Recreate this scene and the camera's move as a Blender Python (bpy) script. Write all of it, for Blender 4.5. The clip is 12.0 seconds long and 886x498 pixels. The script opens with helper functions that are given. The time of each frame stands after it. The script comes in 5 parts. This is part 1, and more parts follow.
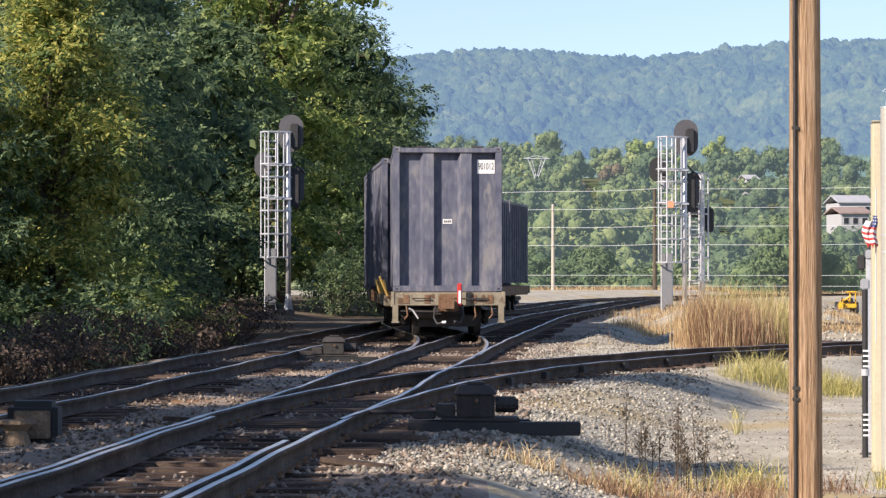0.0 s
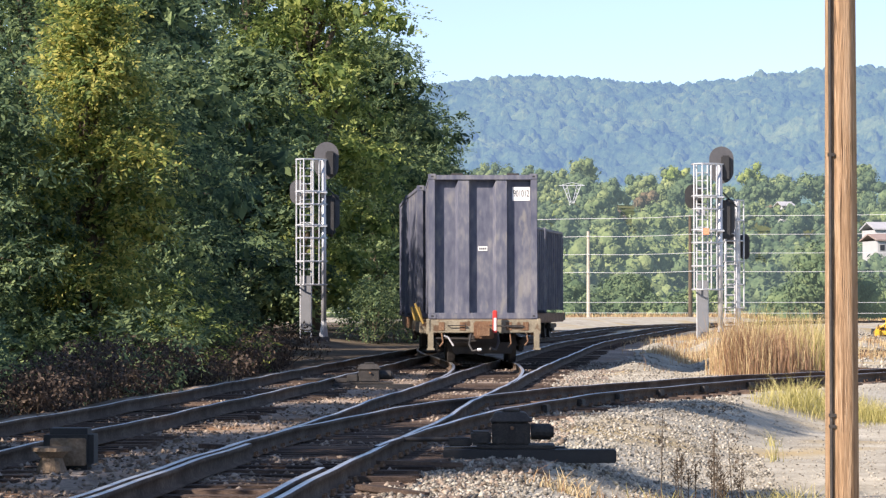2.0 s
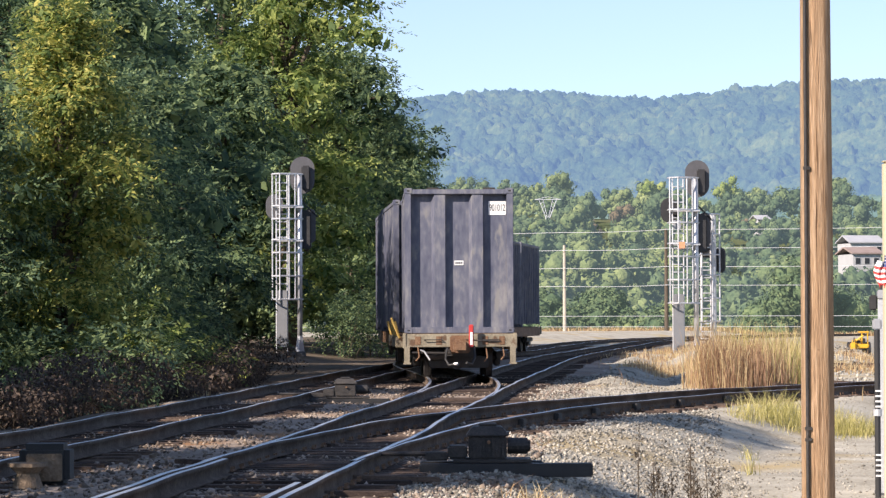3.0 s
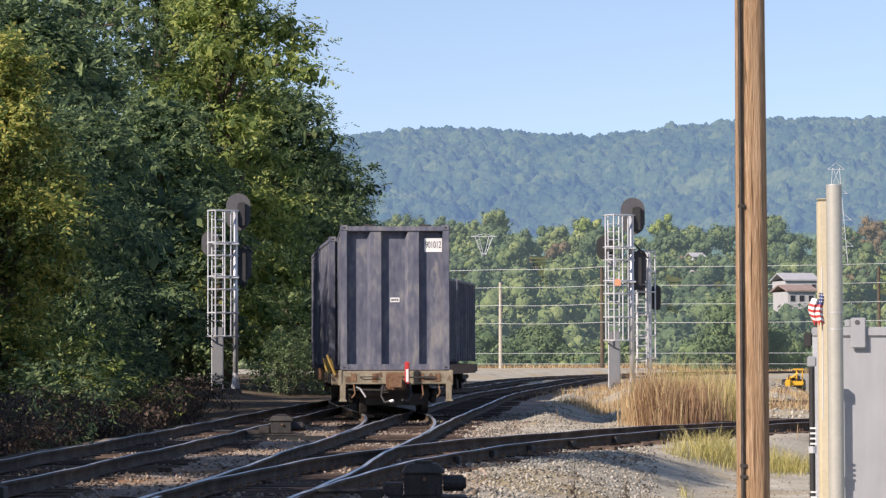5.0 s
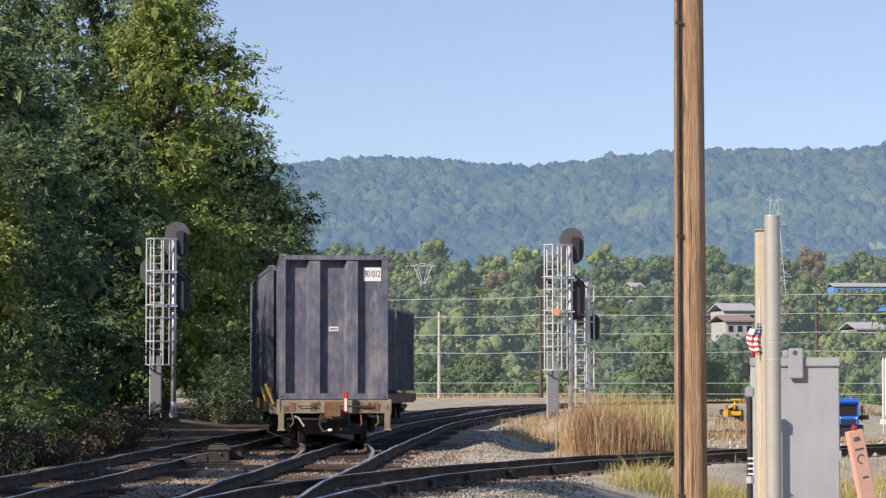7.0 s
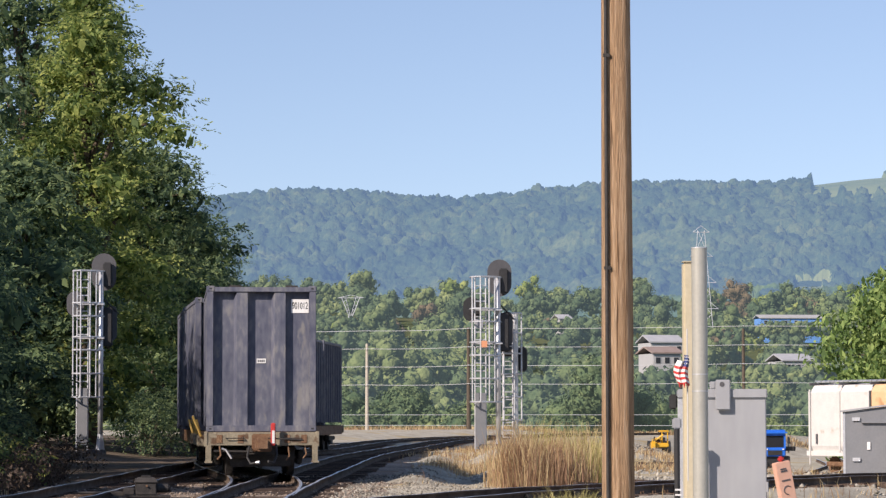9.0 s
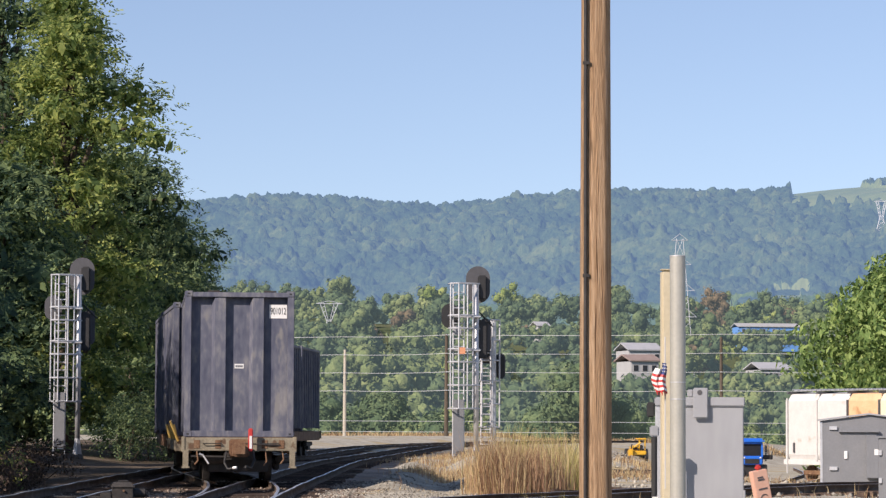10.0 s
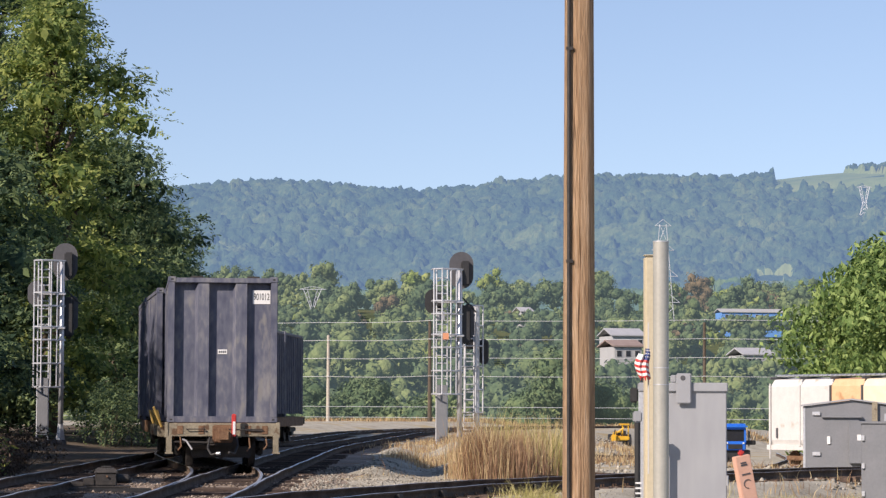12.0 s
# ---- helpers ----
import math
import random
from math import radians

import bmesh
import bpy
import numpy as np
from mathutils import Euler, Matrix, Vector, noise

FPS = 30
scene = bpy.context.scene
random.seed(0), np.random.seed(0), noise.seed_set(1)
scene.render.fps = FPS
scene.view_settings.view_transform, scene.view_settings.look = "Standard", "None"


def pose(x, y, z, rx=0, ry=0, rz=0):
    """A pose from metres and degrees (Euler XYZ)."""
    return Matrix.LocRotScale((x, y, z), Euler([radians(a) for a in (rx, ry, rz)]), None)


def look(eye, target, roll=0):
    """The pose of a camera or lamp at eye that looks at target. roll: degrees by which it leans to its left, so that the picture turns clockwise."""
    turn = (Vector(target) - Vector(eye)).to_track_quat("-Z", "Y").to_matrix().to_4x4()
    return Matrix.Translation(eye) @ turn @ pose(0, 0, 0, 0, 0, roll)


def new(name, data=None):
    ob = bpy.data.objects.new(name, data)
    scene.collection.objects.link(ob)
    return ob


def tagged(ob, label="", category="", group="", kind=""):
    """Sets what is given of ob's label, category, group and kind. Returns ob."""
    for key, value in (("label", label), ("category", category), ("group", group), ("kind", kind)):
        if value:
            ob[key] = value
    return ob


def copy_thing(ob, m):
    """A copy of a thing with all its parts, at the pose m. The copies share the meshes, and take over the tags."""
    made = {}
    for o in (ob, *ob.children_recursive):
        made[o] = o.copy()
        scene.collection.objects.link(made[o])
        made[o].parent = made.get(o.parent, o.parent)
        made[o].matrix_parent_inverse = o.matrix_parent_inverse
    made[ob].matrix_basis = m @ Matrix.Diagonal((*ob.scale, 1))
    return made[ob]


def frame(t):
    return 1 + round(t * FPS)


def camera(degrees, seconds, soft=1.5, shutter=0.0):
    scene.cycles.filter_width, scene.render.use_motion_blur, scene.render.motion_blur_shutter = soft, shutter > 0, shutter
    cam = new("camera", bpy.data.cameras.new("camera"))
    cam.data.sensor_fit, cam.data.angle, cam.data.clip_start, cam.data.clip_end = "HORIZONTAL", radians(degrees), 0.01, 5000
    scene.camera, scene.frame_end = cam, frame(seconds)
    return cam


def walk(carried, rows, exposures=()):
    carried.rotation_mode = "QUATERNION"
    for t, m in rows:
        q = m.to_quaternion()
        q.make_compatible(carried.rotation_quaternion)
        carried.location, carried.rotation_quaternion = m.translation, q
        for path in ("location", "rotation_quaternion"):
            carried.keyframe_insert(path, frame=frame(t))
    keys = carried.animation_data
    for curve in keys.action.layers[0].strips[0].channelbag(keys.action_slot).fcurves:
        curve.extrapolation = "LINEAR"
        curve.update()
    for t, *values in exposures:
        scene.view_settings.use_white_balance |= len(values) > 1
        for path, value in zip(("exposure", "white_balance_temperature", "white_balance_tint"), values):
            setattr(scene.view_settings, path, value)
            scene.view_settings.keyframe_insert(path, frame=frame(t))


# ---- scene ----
# ---------------------------------------------------------------- camera
cam = camera(18.5, 12.0, soft=1.35)
EYE = (0.0, 0.0, 1.4)
# seconds, turn to the right, tilt up, roll (degrees)
TURNS = (
    (0, 0.000, 0.595, -0.045),
    (0.5, -0.495, 0.740, 0.090),
    (1, -0.730, 0.870, 0.070),
    (1.5, -0.804, 0.997, 0.054),
    (2, -0.743, 1.168, -0.077),
    (2.5, -0.540, 1.308, -0.171),
    (3, -0.239, 1.468, -0.226),
    (5, 1.112, 2.243, -0.185),
    (5.5, 1.456, 2.448, -0.123),
    (6, 1.748, 2.600, -0.046),
    (6.5, 2.055, 2.729, -0.032),
    (7, 2.397, 2.858, -0.034),
    (9, 3.920, 3.526, -0.111),
    (9.5, 4.242, 3.609, -0.006),
    (10, 4.368, 3.663, 0.236),
    (10.5, 4.530, 3.664, 0.129),
    (11, 4.673, 3.543, 0.122),
    (11.5, 4.730, 3.464, 0.142),
    (12, 4.720, 3.361, 0.214),
)


def aim(turn, tilt):
    a, b = radians(turn), radians(tilt)
    return (EYE[0] + 100 * math.sin(a) * math.cos(b), EYE[1] + 100 * math.cos(a) * math.cos(b), EYE[2] + 100 * math.sin(b))


walk(cam, [(t, look(EYE, aim(a, b), c)) for t, a, b, c in TURNS],
     exposures=[(0, 0.66, 6680, 20), (1, 0.9, 6680, 20), (2.5, 0.92, 6680, 20), (3, 0.8, 6680, 20), (5, 0.44, 6680, 21), (7, 0.29, 6680, 21), (12, 0.28, 6680, 21)])

# ---------------------------------------------------------------- world and sun
SUN_EL, SUN_AZ = radians(33), radians(230)      # azimuth clockwise from +y
world = bpy.data.worlds.new("sky")
scene.world = world
world.use_nodes = True
wn = world.node_tree.nodes
sky = wn.new("ShaderNodeTexSky")
sky.sky_type, sky.sun_disc, sky.sun_elevation, sky.sun_rotation = "NISHITA", False, SUN_EL, SUN_AZ
sky.air_density, sky.dust_density, sky.ozone_density = 1.0, 0.3, 1.7
sky_at, sky_up = wn.new("ShaderNodeTexCoord"), wn.new("ShaderNodeVectorMath")
sky_up.operation, sky_up.inputs[1].default_value = "ADD", (0, 0, 0.068)      # clear dry air: no white band over the ridge
sky_unit = wn.new("ShaderNodeVectorMath")
sky_unit.operation = "NORMALIZE"
world.node_tree.links.new(sky_at.outputs["Generated"], sky_up.inputs[0])
world.node_tree.links.new(sky_up.outputs[0], sky_unit.inputs[0])
world.node_tree.links.new(sky_unit.outputs[0], sky.inputs[0])
world.node_tree.links.new(sky.outputs[0], wn["Background"].inputs[0])
wn["Background"].inputs[1].default_value = 0.118
lamp = bpy.data.lights.new("sun", "SUN")
lamp.energy, lamp.angle, lamp.color = 5.0, radians(0.5), (1.0, 0.93, 0.8)
sun = new("sun", lamp)
SUN_DIR = Vector((math.sin(SUN_AZ) * math.cos(SUN_EL), math.cos(SUN_AZ) * math.cos(SUN_EL), math.sin(SUN_EL)))
sun.matrix_world = look(SUN_DIR * 60, (0, 0, 0))


# ---------------------------------------------------------------- materials
def material(name, colors, rough=0.8, metal=0.0, scale=4.0, fine=40.0, bump=0.3, stretch=(1, 1, 1), spots=None, island=0.0, each=0.0, deep=0.02):
    """Two scales of noise between the colours, with fine relief."""
    m = bpy.data.materials.new(name)
    m.use_nodes = True
    n, l = m.node_tree.nodes, m.node_tree.links
    b = n["Principled BSDF"]
    b.inputs["Roughness"].default_value, b.inputs["Metallic"].default_value = rough, metal
    b.inputs["Specular IOR Level"].default_value = 0.12 if rough >= 0.85 else 0.5
    tc, mp = n.new("ShaderNodeTexCoord"), n.new("ShaderNodeMapping")
    mp.inputs["Scale"].default_value = stretch
    l.new(tc.outputs["Object"], mp.inputs[0])
    big, small = n.new("ShaderNodeTexNoise"), n.new("ShaderNodeTexNoise")
    for t, s, d in ((big, scale, 4.0), (small, fine, 3.0)):
        t.inputs["Scale"].default_value, t.inputs["Detail"].default_value = s, d
        l.new(mp.outputs[0], t.inputs["Vector"])
    mix = n.new("ShaderNodeMath")
    mix.operation = "MULTIPLY_ADD"
    mix.inputs[1].default_value = 0.45
    l.new(small.outputs[0], mix.inputs[0])
    half = n.new("ShaderNodeMath")
    half.operation = "MULTIPLY"
    half.inputs[1].default_value = 0.55
    l.new(big.outputs[0], half.inputs[0])
    l.new(half.outputs[0], mix.inputs[2])
    value = mix.outputs[0]
    for amount, node, sock in ((island, "ShaderNodeNewGeometry", "Random Per Island"), (each, "ShaderNodeObjectInfo", "Random")):
        if amount:
            r = n.new(node)
            k = n.new("ShaderNodeMath")
            k.operation, k.inputs[1].default_value = "MULTIPLY_ADD", amount
            l.new(r.outputs[sock], k.inputs[0])
            off = n.new("ShaderNodeMath")
            off.operation, off.inputs[1].default_value = "SUBTRACT", amount / 2
            l.new(value, off.inputs[0])
            l.new(off.outputs[0], k.inputs[2])
            value = k.outputs[0]
    ramp = n.new("ShaderNodeValToRGB")
    els = ramp.color_ramp.elements
    while len(els) < len(colors):
        els.new(0.5)
    for i, c in enumerate(colors):
        els[i].position = 0.3 + 0.4 * i / max(1, len(colors) - 1)
        els[i].color = (*c, 1)
    l.new(value, ramp.inputs[0])
    out = ramp.outputs[0]
    if spots:
        col, size, at = spots
        sp, st = n.new("ShaderNodeTexNoise"), n.new("ShaderNodeValToRGB")
        sp.inputs["Scale"].default_value, sp.inputs["Detail"].default_value = size, 6.0
        l.new(mp.outputs[0], sp.inputs["Vector"])
        st.color_ramp.elements[0].position, st.color_ramp.elements[1].position = at, at + 0.08
        l.new(sp.outputs[0], st.inputs[0])
        mx = n.new("ShaderNodeMix")
        mx.data_type = "RGBA"
        mx.inputs[7].default_value = (*col, 1)
        l.new(st.outputs[0], mx.inputs[0])
        l.new(out, mx.inputs[6])
        out = mx.outputs[2]
    l.new(out, b.inputs["Base Color"])
    if bump:
        bp = n.new("ShaderNodeBump")
        bp.inputs["Strength"].default_value, bp.inputs["Distance"].default_value = bump, deep
        l.new(small.outputs[0], bp.inputs["Height"])
        l.new(bp.outputs[0], b.inputs["Normal"])
    return m


def leaf_material(name, colors, through_light=0.35, scale=0.35):
    m = material(name, colors, rough=0.6, scale=scale, fine=3.0, bump=0, island=0.62)
    n, l = m.node_tree.nodes, m.node_tree.links
    b, out = n["Principled BSDF"], n["Material Output"]
    b.inputs["Specular IOR Level"].default_value = 0.15
    tr, mx = n.new("ShaderNodeBsdfTranslucent"), n.new("ShaderNodeMixShader")
    mx.inputs[0].default_value = through_light
    l.new(b.inputs["Base Color"].links[0].from_socket, tr.inputs[0])
    l.new(b.outputs[0], mx.inputs[1])
    l.new(tr.outputs[0], mx.inputs[2])
    l.new(mx.outputs[0], out.inputs[0])
    return m


def haze_glow_material(name, colors, glow, strength, scale=0.05, island=0.12, fine=None, deep=0.5):
    """For the distant backdrop alone: leaf colours, with aerial haze put in as emission."""
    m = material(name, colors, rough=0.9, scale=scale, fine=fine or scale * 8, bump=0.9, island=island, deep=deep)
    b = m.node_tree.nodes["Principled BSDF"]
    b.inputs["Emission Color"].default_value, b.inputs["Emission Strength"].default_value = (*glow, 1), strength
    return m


M_BALLAST = material("ballast", [(0.2, 0.18, 0.14), (0.38, 0.35, 0.28), (0.55, 0.51, 0.42)], 0.95, scale=0.9, fine=18, bump=1.0, spots=((0.38, 0.3, 0.17), 0.22, 0.55))
M_TRACKBED = material("track_bed", [(0.13, 0.1, 0.078), (0.27, 0.215, 0.17), (0.44, 0.37, 0.3)], 0.95, scale=0.8, fine=16, bump=0.9, spots=((0.26, 0.15, 0.08), 0.35, 0.57))
M_SOIL = material("dark_soil", [(0.06, 0.05, 0.038), (0.12, 0.095, 0.07), (0.2, 0.16, 0.12)], 0.95, scale=0.8, fine=9, bump=0.9)
M_STONEDARK = material("oily_stone", [(0.09, 0.07, 0.055), (0.22, 0.175, 0.135), (0.39, 0.32, 0.255)], 0.92, scale=0.6, fine=20, bump=0.4, island=0.4)
M_STONE = material("crushed_stone", [(0.12, 0.11, 0.09), (0.28, 0.258, 0.215), (0.46, 0.43, 0.36)], 0.92, scale=1.2, fine=30, bump=0.4, island=0.4)
M_RAIL = material("rail_side", [(0.05, 0.036, 0.028), (0.105, 0.078, 0.06), (0.19, 0.15, 0.115)], 0.92, 0.0, scale=2, fine=30, bump=0.4)
M_RAILTOP = material("rail_top", [(0.6, 0.61, 0.63), (0.8, 0.8, 0.8)], 0.38, 0.9, scale=3, fine=40, bump=0.03)
M_TIE = material("tie_wood", [(0.04, 0.03, 0.025), (0.085, 0.062, 0.05), (0.17, 0.12, 0.09)], 0.9, scale=3, fine=30, bump=0.6, stretch=(1, 4, 4), each=0.3)
M_STEEL = material("dark_steel", [(0.022, 0.021, 0.02), (0.042, 0.038, 0.035), (0.075, 0.063, 0.053)], 0.65, 0.2, scale=5, fine=40, bump=0.3)
M_RUST = material("rusty_steel", [(0.1, 0.05, 0.03), (0.2, 0.11, 0.06), (0.3, 0.2, 0.12)], 0.8, 0.2, scale=5, fine=40, bump=0.5)
M_CONT = material("container_paint", [(0.048, 0.056, 0.095), (0.112, 0.119, 0.155), (0.245, 0.24, 0.238)], 0.6, 0.0, scale=1.6, fine=9, bump=0.12, stretch=(1.1, 1.1, 0.4), spots=((0.2, 0.195, 0.19), 3.4, 0.63))
M_SILL = material("flatcar_tan", [(0.15, 0.13, 0.09), (0.26, 0.225, 0.16), (0.38, 0.335, 0.24)], 0.75, 0.1, scale=3, fine=30, bump=0.4, spots=((0.12, 0.07, 0.04), 4.0, 0.58))
M_OCHRE = material("ochre_paint", [(0.42, 0.27, 0.06), (0.58, 0.4, 0.12)], 0.7, scale=5, fine=30, bump=0.2)
M_IRON = material("tan_cast_iron", [(0.13, 0.095, 0.065), (0.22, 0.165, 0.115), (0.3, 0.23, 0.17)], 0.85, scale=5, fine=40, bump=0.5)
M_GALV = material("galvanised", [(0.42, 0.43, 0.44), (0.58, 0.59, 0.6), (0.7, 0.7, 0.7)], 0.45, 0.55, scale=4, fine=40, bump=0.1)
M_BLACK = material("black_paint", [(0.015, 0.015, 0.016), (0.03, 0.03, 0.03)], 0.6, scale=6, fine=40, bump=0.1)
M_DISC = material("grey_disc", [(0.06, 0.06, 0.065), (0.09, 0.09, 0.095)], 0.6, scale=6, fine=40, bump=0.1)
M_POLE = material("pole_wood", [(0.17, 0.1, 0.058), (0.45, 0.29, 0.17), (0.66, 0.49, 0.34)], 0.88, scale=7, fine=34, bump=1.0, stretch=(5, 5, 0.13), spots=((0.12, 0.07, 0.04), 9.0, 0.61), deep=0.03)
M_CABINET = material("cabinet_grey", [(0.3, 0.31, 0.325), (0.34, 0.35, 0.365), (0.38, 0.39, 0.4)], 0.5, 0.2, scale=1.5, fine=6, bump=0.02, stretch=(1, 1, 0.3))
M_BUNGALOW = material("bungalow_grey", [(0.17, 0.18, 0.19), (0.22, 0.225, 0.235)], 0.6, 0.2, scale=2, fine=20, bump=0.08)
M_CREAM = material("cream_pipe", [(0.5, 0.44, 0.3), (0.62, 0.55, 0.4)], 0.45, scale=2, fine=20, bump=0.05)
M_PIPE = material("aluminium_pole", [(0.4, 0.395, 0.35), (0.5, 0.49, 0.43)], 0.38, 0.3, scale=3, fine=30, bump=0.05)
M_WHITE = material("white_paint", [(0.5, 0.49, 0.47), (0.62, 0.61, 0.58)], 0.6, scale=2, fine=12, bump=0.1, spots=((0.4, 0.35, 0.28), 1.2, 0.62))
M_RED = material("red_paint", [(0.45, 0.03, 0.03), (0.6, 0.06, 0.05)], 0.5, scale=4, fine=30, bump=0.05)
M_BARK = material("bark", [(0.05, 0.04, 0.03), (0.1, 0.08, 0.06), (0.16, 0.13, 0.1)], 0.95, scale=3, fine=18, bump=0.9, stretch=(2, 2, 0.4))
M_LEAF = leaf_material("leaves", [(0.06, 0.105, 0.066), (0.13, 0.2, 0.105), (0.28, 0.36, 0.16)], 0.52)
# next two: lighter copies of the leaves, sunlight put into the colour
M_LEAFLIT = leaf_material("leaves_painted_sunlit", [(0.11, 0.17, 0.06), (0.24, 0.32, 0.095), (0.45, 0.5, 0.16)], 0.52)
M_LEAFY = leaf_material("leaves_painted_sun_yellow", [(0.11, 0.17, 0.06), (0.27, 0.33, 0.09), (0.56, 0.52, 0.15)], 0.5)
M_LEAFBRIGHT = leaf_material("leaves_bright", [(0.075, 0.13, 0.04), (0.165, 0.255, 0.075), (0.32, 0.42, 0.14)], 0.4)
M_BROWN = leaf_material("brown_brush", [(0.055, 0.042, 0.036), (0.1, 0.075, 0.06), (0.16, 0.12, 0.09)], 0.3)
M_REDGRASS = leaf_material("reddish_stalks", [(0.16, 0.09, 0.06), (0.3, 0.18, 0.11), (0.42, 0.27, 0.17)], 0.3, 0.8)
M_DRY = leaf_material("dry_grass", [(0.28, 0.17, 0.1), (0.5, 0.35, 0.18), (0.66, 0.53, 0.3)], 0.35, 0.8)
M_GRASS = leaf_material("green_grass", [(0.28, 0.26, 0.08), (0.46, 0.41, 0.15), (0.62, 0.54, 0.25)], 0.3, 0.8)


# ---------------------------------------------------------------- mesh helpers
def mesh_of(name, bm, mats):
    me = bpy.data.meshes.new(name)
    bm.to_mesh(me)
    bm.free()
    for m in (mats if isinstance(mats, (list, tuple)) else [mats]):
        me.materials.append(m)
    return me


def part(name, bm, mats, parent, label="", smooth=False):
    me = bm if isinstance(bm, bpy.types.Mesh) else mesh_of(name, bm, mats)
    if smooth:
        me.polygons.foreach_set("use_smooth", [True] * len(me.polygons))
    ob = new(name, me)
    ob.parent = parent
    if label:
        tagged(ob, label)
    return ob


def thing(name, label, category, group="", m=None):
    ob = new(name)
    ob.empty_display_size = 0.2
    if m is not None:
        ob.matrix_world = m
    return tagged(ob, label, category, group)


def box(bm, x0, x1, y0, y1, z0, z1, bevel=0.0, m=None):
    r = bmesh.ops.create_cube(bm, size=1.0)
    for v in r["verts"]:
        v.co = Vector((x0 + (v.co.x + 0.5) * (x1 - x0), y0 + (v.co.y + 0.5) * (y1 - y0), z0 + (v.co.z + 0.5) * (z1 - z0)))
        if m is not None:
            v.co = m @ v.co
    if bevel:
        bmesh.ops.bevel(bm, geom=list({e for v in r["verts"] for e in v.link_edges}), offset=bevel, segments=2, affect="EDGES")
    return bm


def B(*a, **k):
    return box(bmesh.new(), *a, **k)


def tube(bm, p, q, r, r2=None, n=10, caps=True):
    p, q = Vector(p), Vector(q)
    d = q - p
    m = Matrix.Translation((p + q) / 2) @ d.to_track_quat("Z", "Y").to_matrix().to_4x4()
    bmesh.ops.create_cone(bm, cap_ends=caps, segments=n, radius1=r, radius2=r if r2 is None else r2, depth=d.length, matrix=m)
    return bm


def T(*a, **k):
    return tube(bmesh.new(), *a, **k)


def raw(name, verts, faces, mats, index=None):
    """A mesh from numpy arrays; faces all of one size."""
    me = bpy.data.meshes.new(name)
    verts, faces = np.asarray(verts, np.float32), np.asarray(faces, np.int32)
    k = faces.shape[1]
    me.vertices.add(len(verts))
    me.vertices.foreach_set("co", verts.ravel())
    me.loops.add(faces.size)
    me.loops.foreach_set("vertex_index", faces.ravel())
    me.polygons.add(len(faces))
    me.polygons.foreach_set("loop_start", np.arange(0, faces.size, k, dtype=np.int32))
    for m in (mats if isinstance(mats, (list, tuple)) else [mats]):
        me.materials.append(m)
    if index is not None:
        me.polygons.foreach_set("material_index", np.asarray(index, np.int32))
    me.update(calc_edges=True)
    me.validate()
    return me


def smoothstep(a, b, x):
    t = np.clip((np.asarray(x, float) - a) / (b - a), 0, 1)
    return t * t * (3 - 2 * t)


# ---------------------------------------------------------------- plan: the tracks' centre lines (x for y, rail top at z = 0)
def spline(points):
    """A smooth line through (x, y) knots, as dense points."""
    p = np.array(points, float)
    d = np.zeros_like(p)
    d[1:-1] = (p[2:] - p[:-2]) / 2
    d[0], d[-1] = p[1] - p[0], p[-1] - p[-2]
    out = []
    for i in range(len(p) - 1):
        t = np.linspace(0, 1, 40, endpoint=False)[:, None]
        out.append((2 * t**3 - 3 * t**2 + 1) * p[i] + (t**3 - 2 * t**2 + t) * d[i] + (-2 * t**3 + 3 * t**2) * p[i + 1] + (t**3 - t**2) * d[i + 1])
    q = np.vstack(out + [p[-1:]])
    s = np.r_[0, np.cumsum(np.linalg.norm(np.diff(q, axis=0), axis=1))]
    n = max(2, int(s[-1] / 0.5))
    u = np.linspace(0, s[-1], n)
    return np.c_[np.interp(u, s, q[:, 0]), np.interp(u, s, q[:, 1])]


LINE_A = spline([(-6.9, 6), (-5.55, 24), (-4.8, 34), (-3.8, 48), (-3.0, 61), (-2.0, 77), (0.2, 102), (2.9, 121), (5.1, 141), (8.0, 165), (13.5, 190), (22, 215), (34, 238)])
LINE_B = spline([(-3.3, 6), (-2.35, 18), (-1.72, 27), (-1.25, 32.5), (-0.75, 41), (-0.25, 47.5), (0.6, 60), (1.85, 76), (3.8, 100), (6.3, 121), (8.8, 141), (11.9, 165), (17.4, 190), (26, 215), (38, 237)])
LINE_C = spline([(-1.75, 27), (-1.1, 32.5), (0.1, 39), (1.85, 45), (4.3, 50.6), (7.3, 55.6), (11.5, 61), (17, 67), (25, 74), (36, 82)])
LINE_X = spline([(-0.25, 47.5), (0.05, 53), (0.2, 59), (0.11, 65), (-0.28, 71), (-0.8, 78), (-1.15, 85), (-1.0, 93), (0.4, 104), (2.9, 121), (4.9, 141), (7.8, 165), (13.5, 190), (22, 215)])


def along(line, s):
    """Point and heading at s metres along a line."""
    seg = np.r_[0, np.cumsum(np.linalg.norm(np.diff(line, axis=0), axis=1))]
    x, y = np.interp(s, seg, line[:, 0]), np.interp(s, seg, line[:, 1])
    x2, y2 = np.interp(s + 0.3, seg, line[:, 0]), np.interp(s + 0.3, seg, line[:, 1])
    x1, y1 = np.interp(s - 0.3, seg, line[:, 0]), np.interp(s - 0.3, seg, line[:, 1])
    d = Vector((x2 - x1, y2 - y1, 0)).normalized()
    return Vector((x, y, 0)), d


def length(line):
    return float(np.linalg.norm(np.diff(line, axis=0), axis=1).sum())


def at_y(line, y):
    return np.interp(y, line[:, 1], line[:, 0])


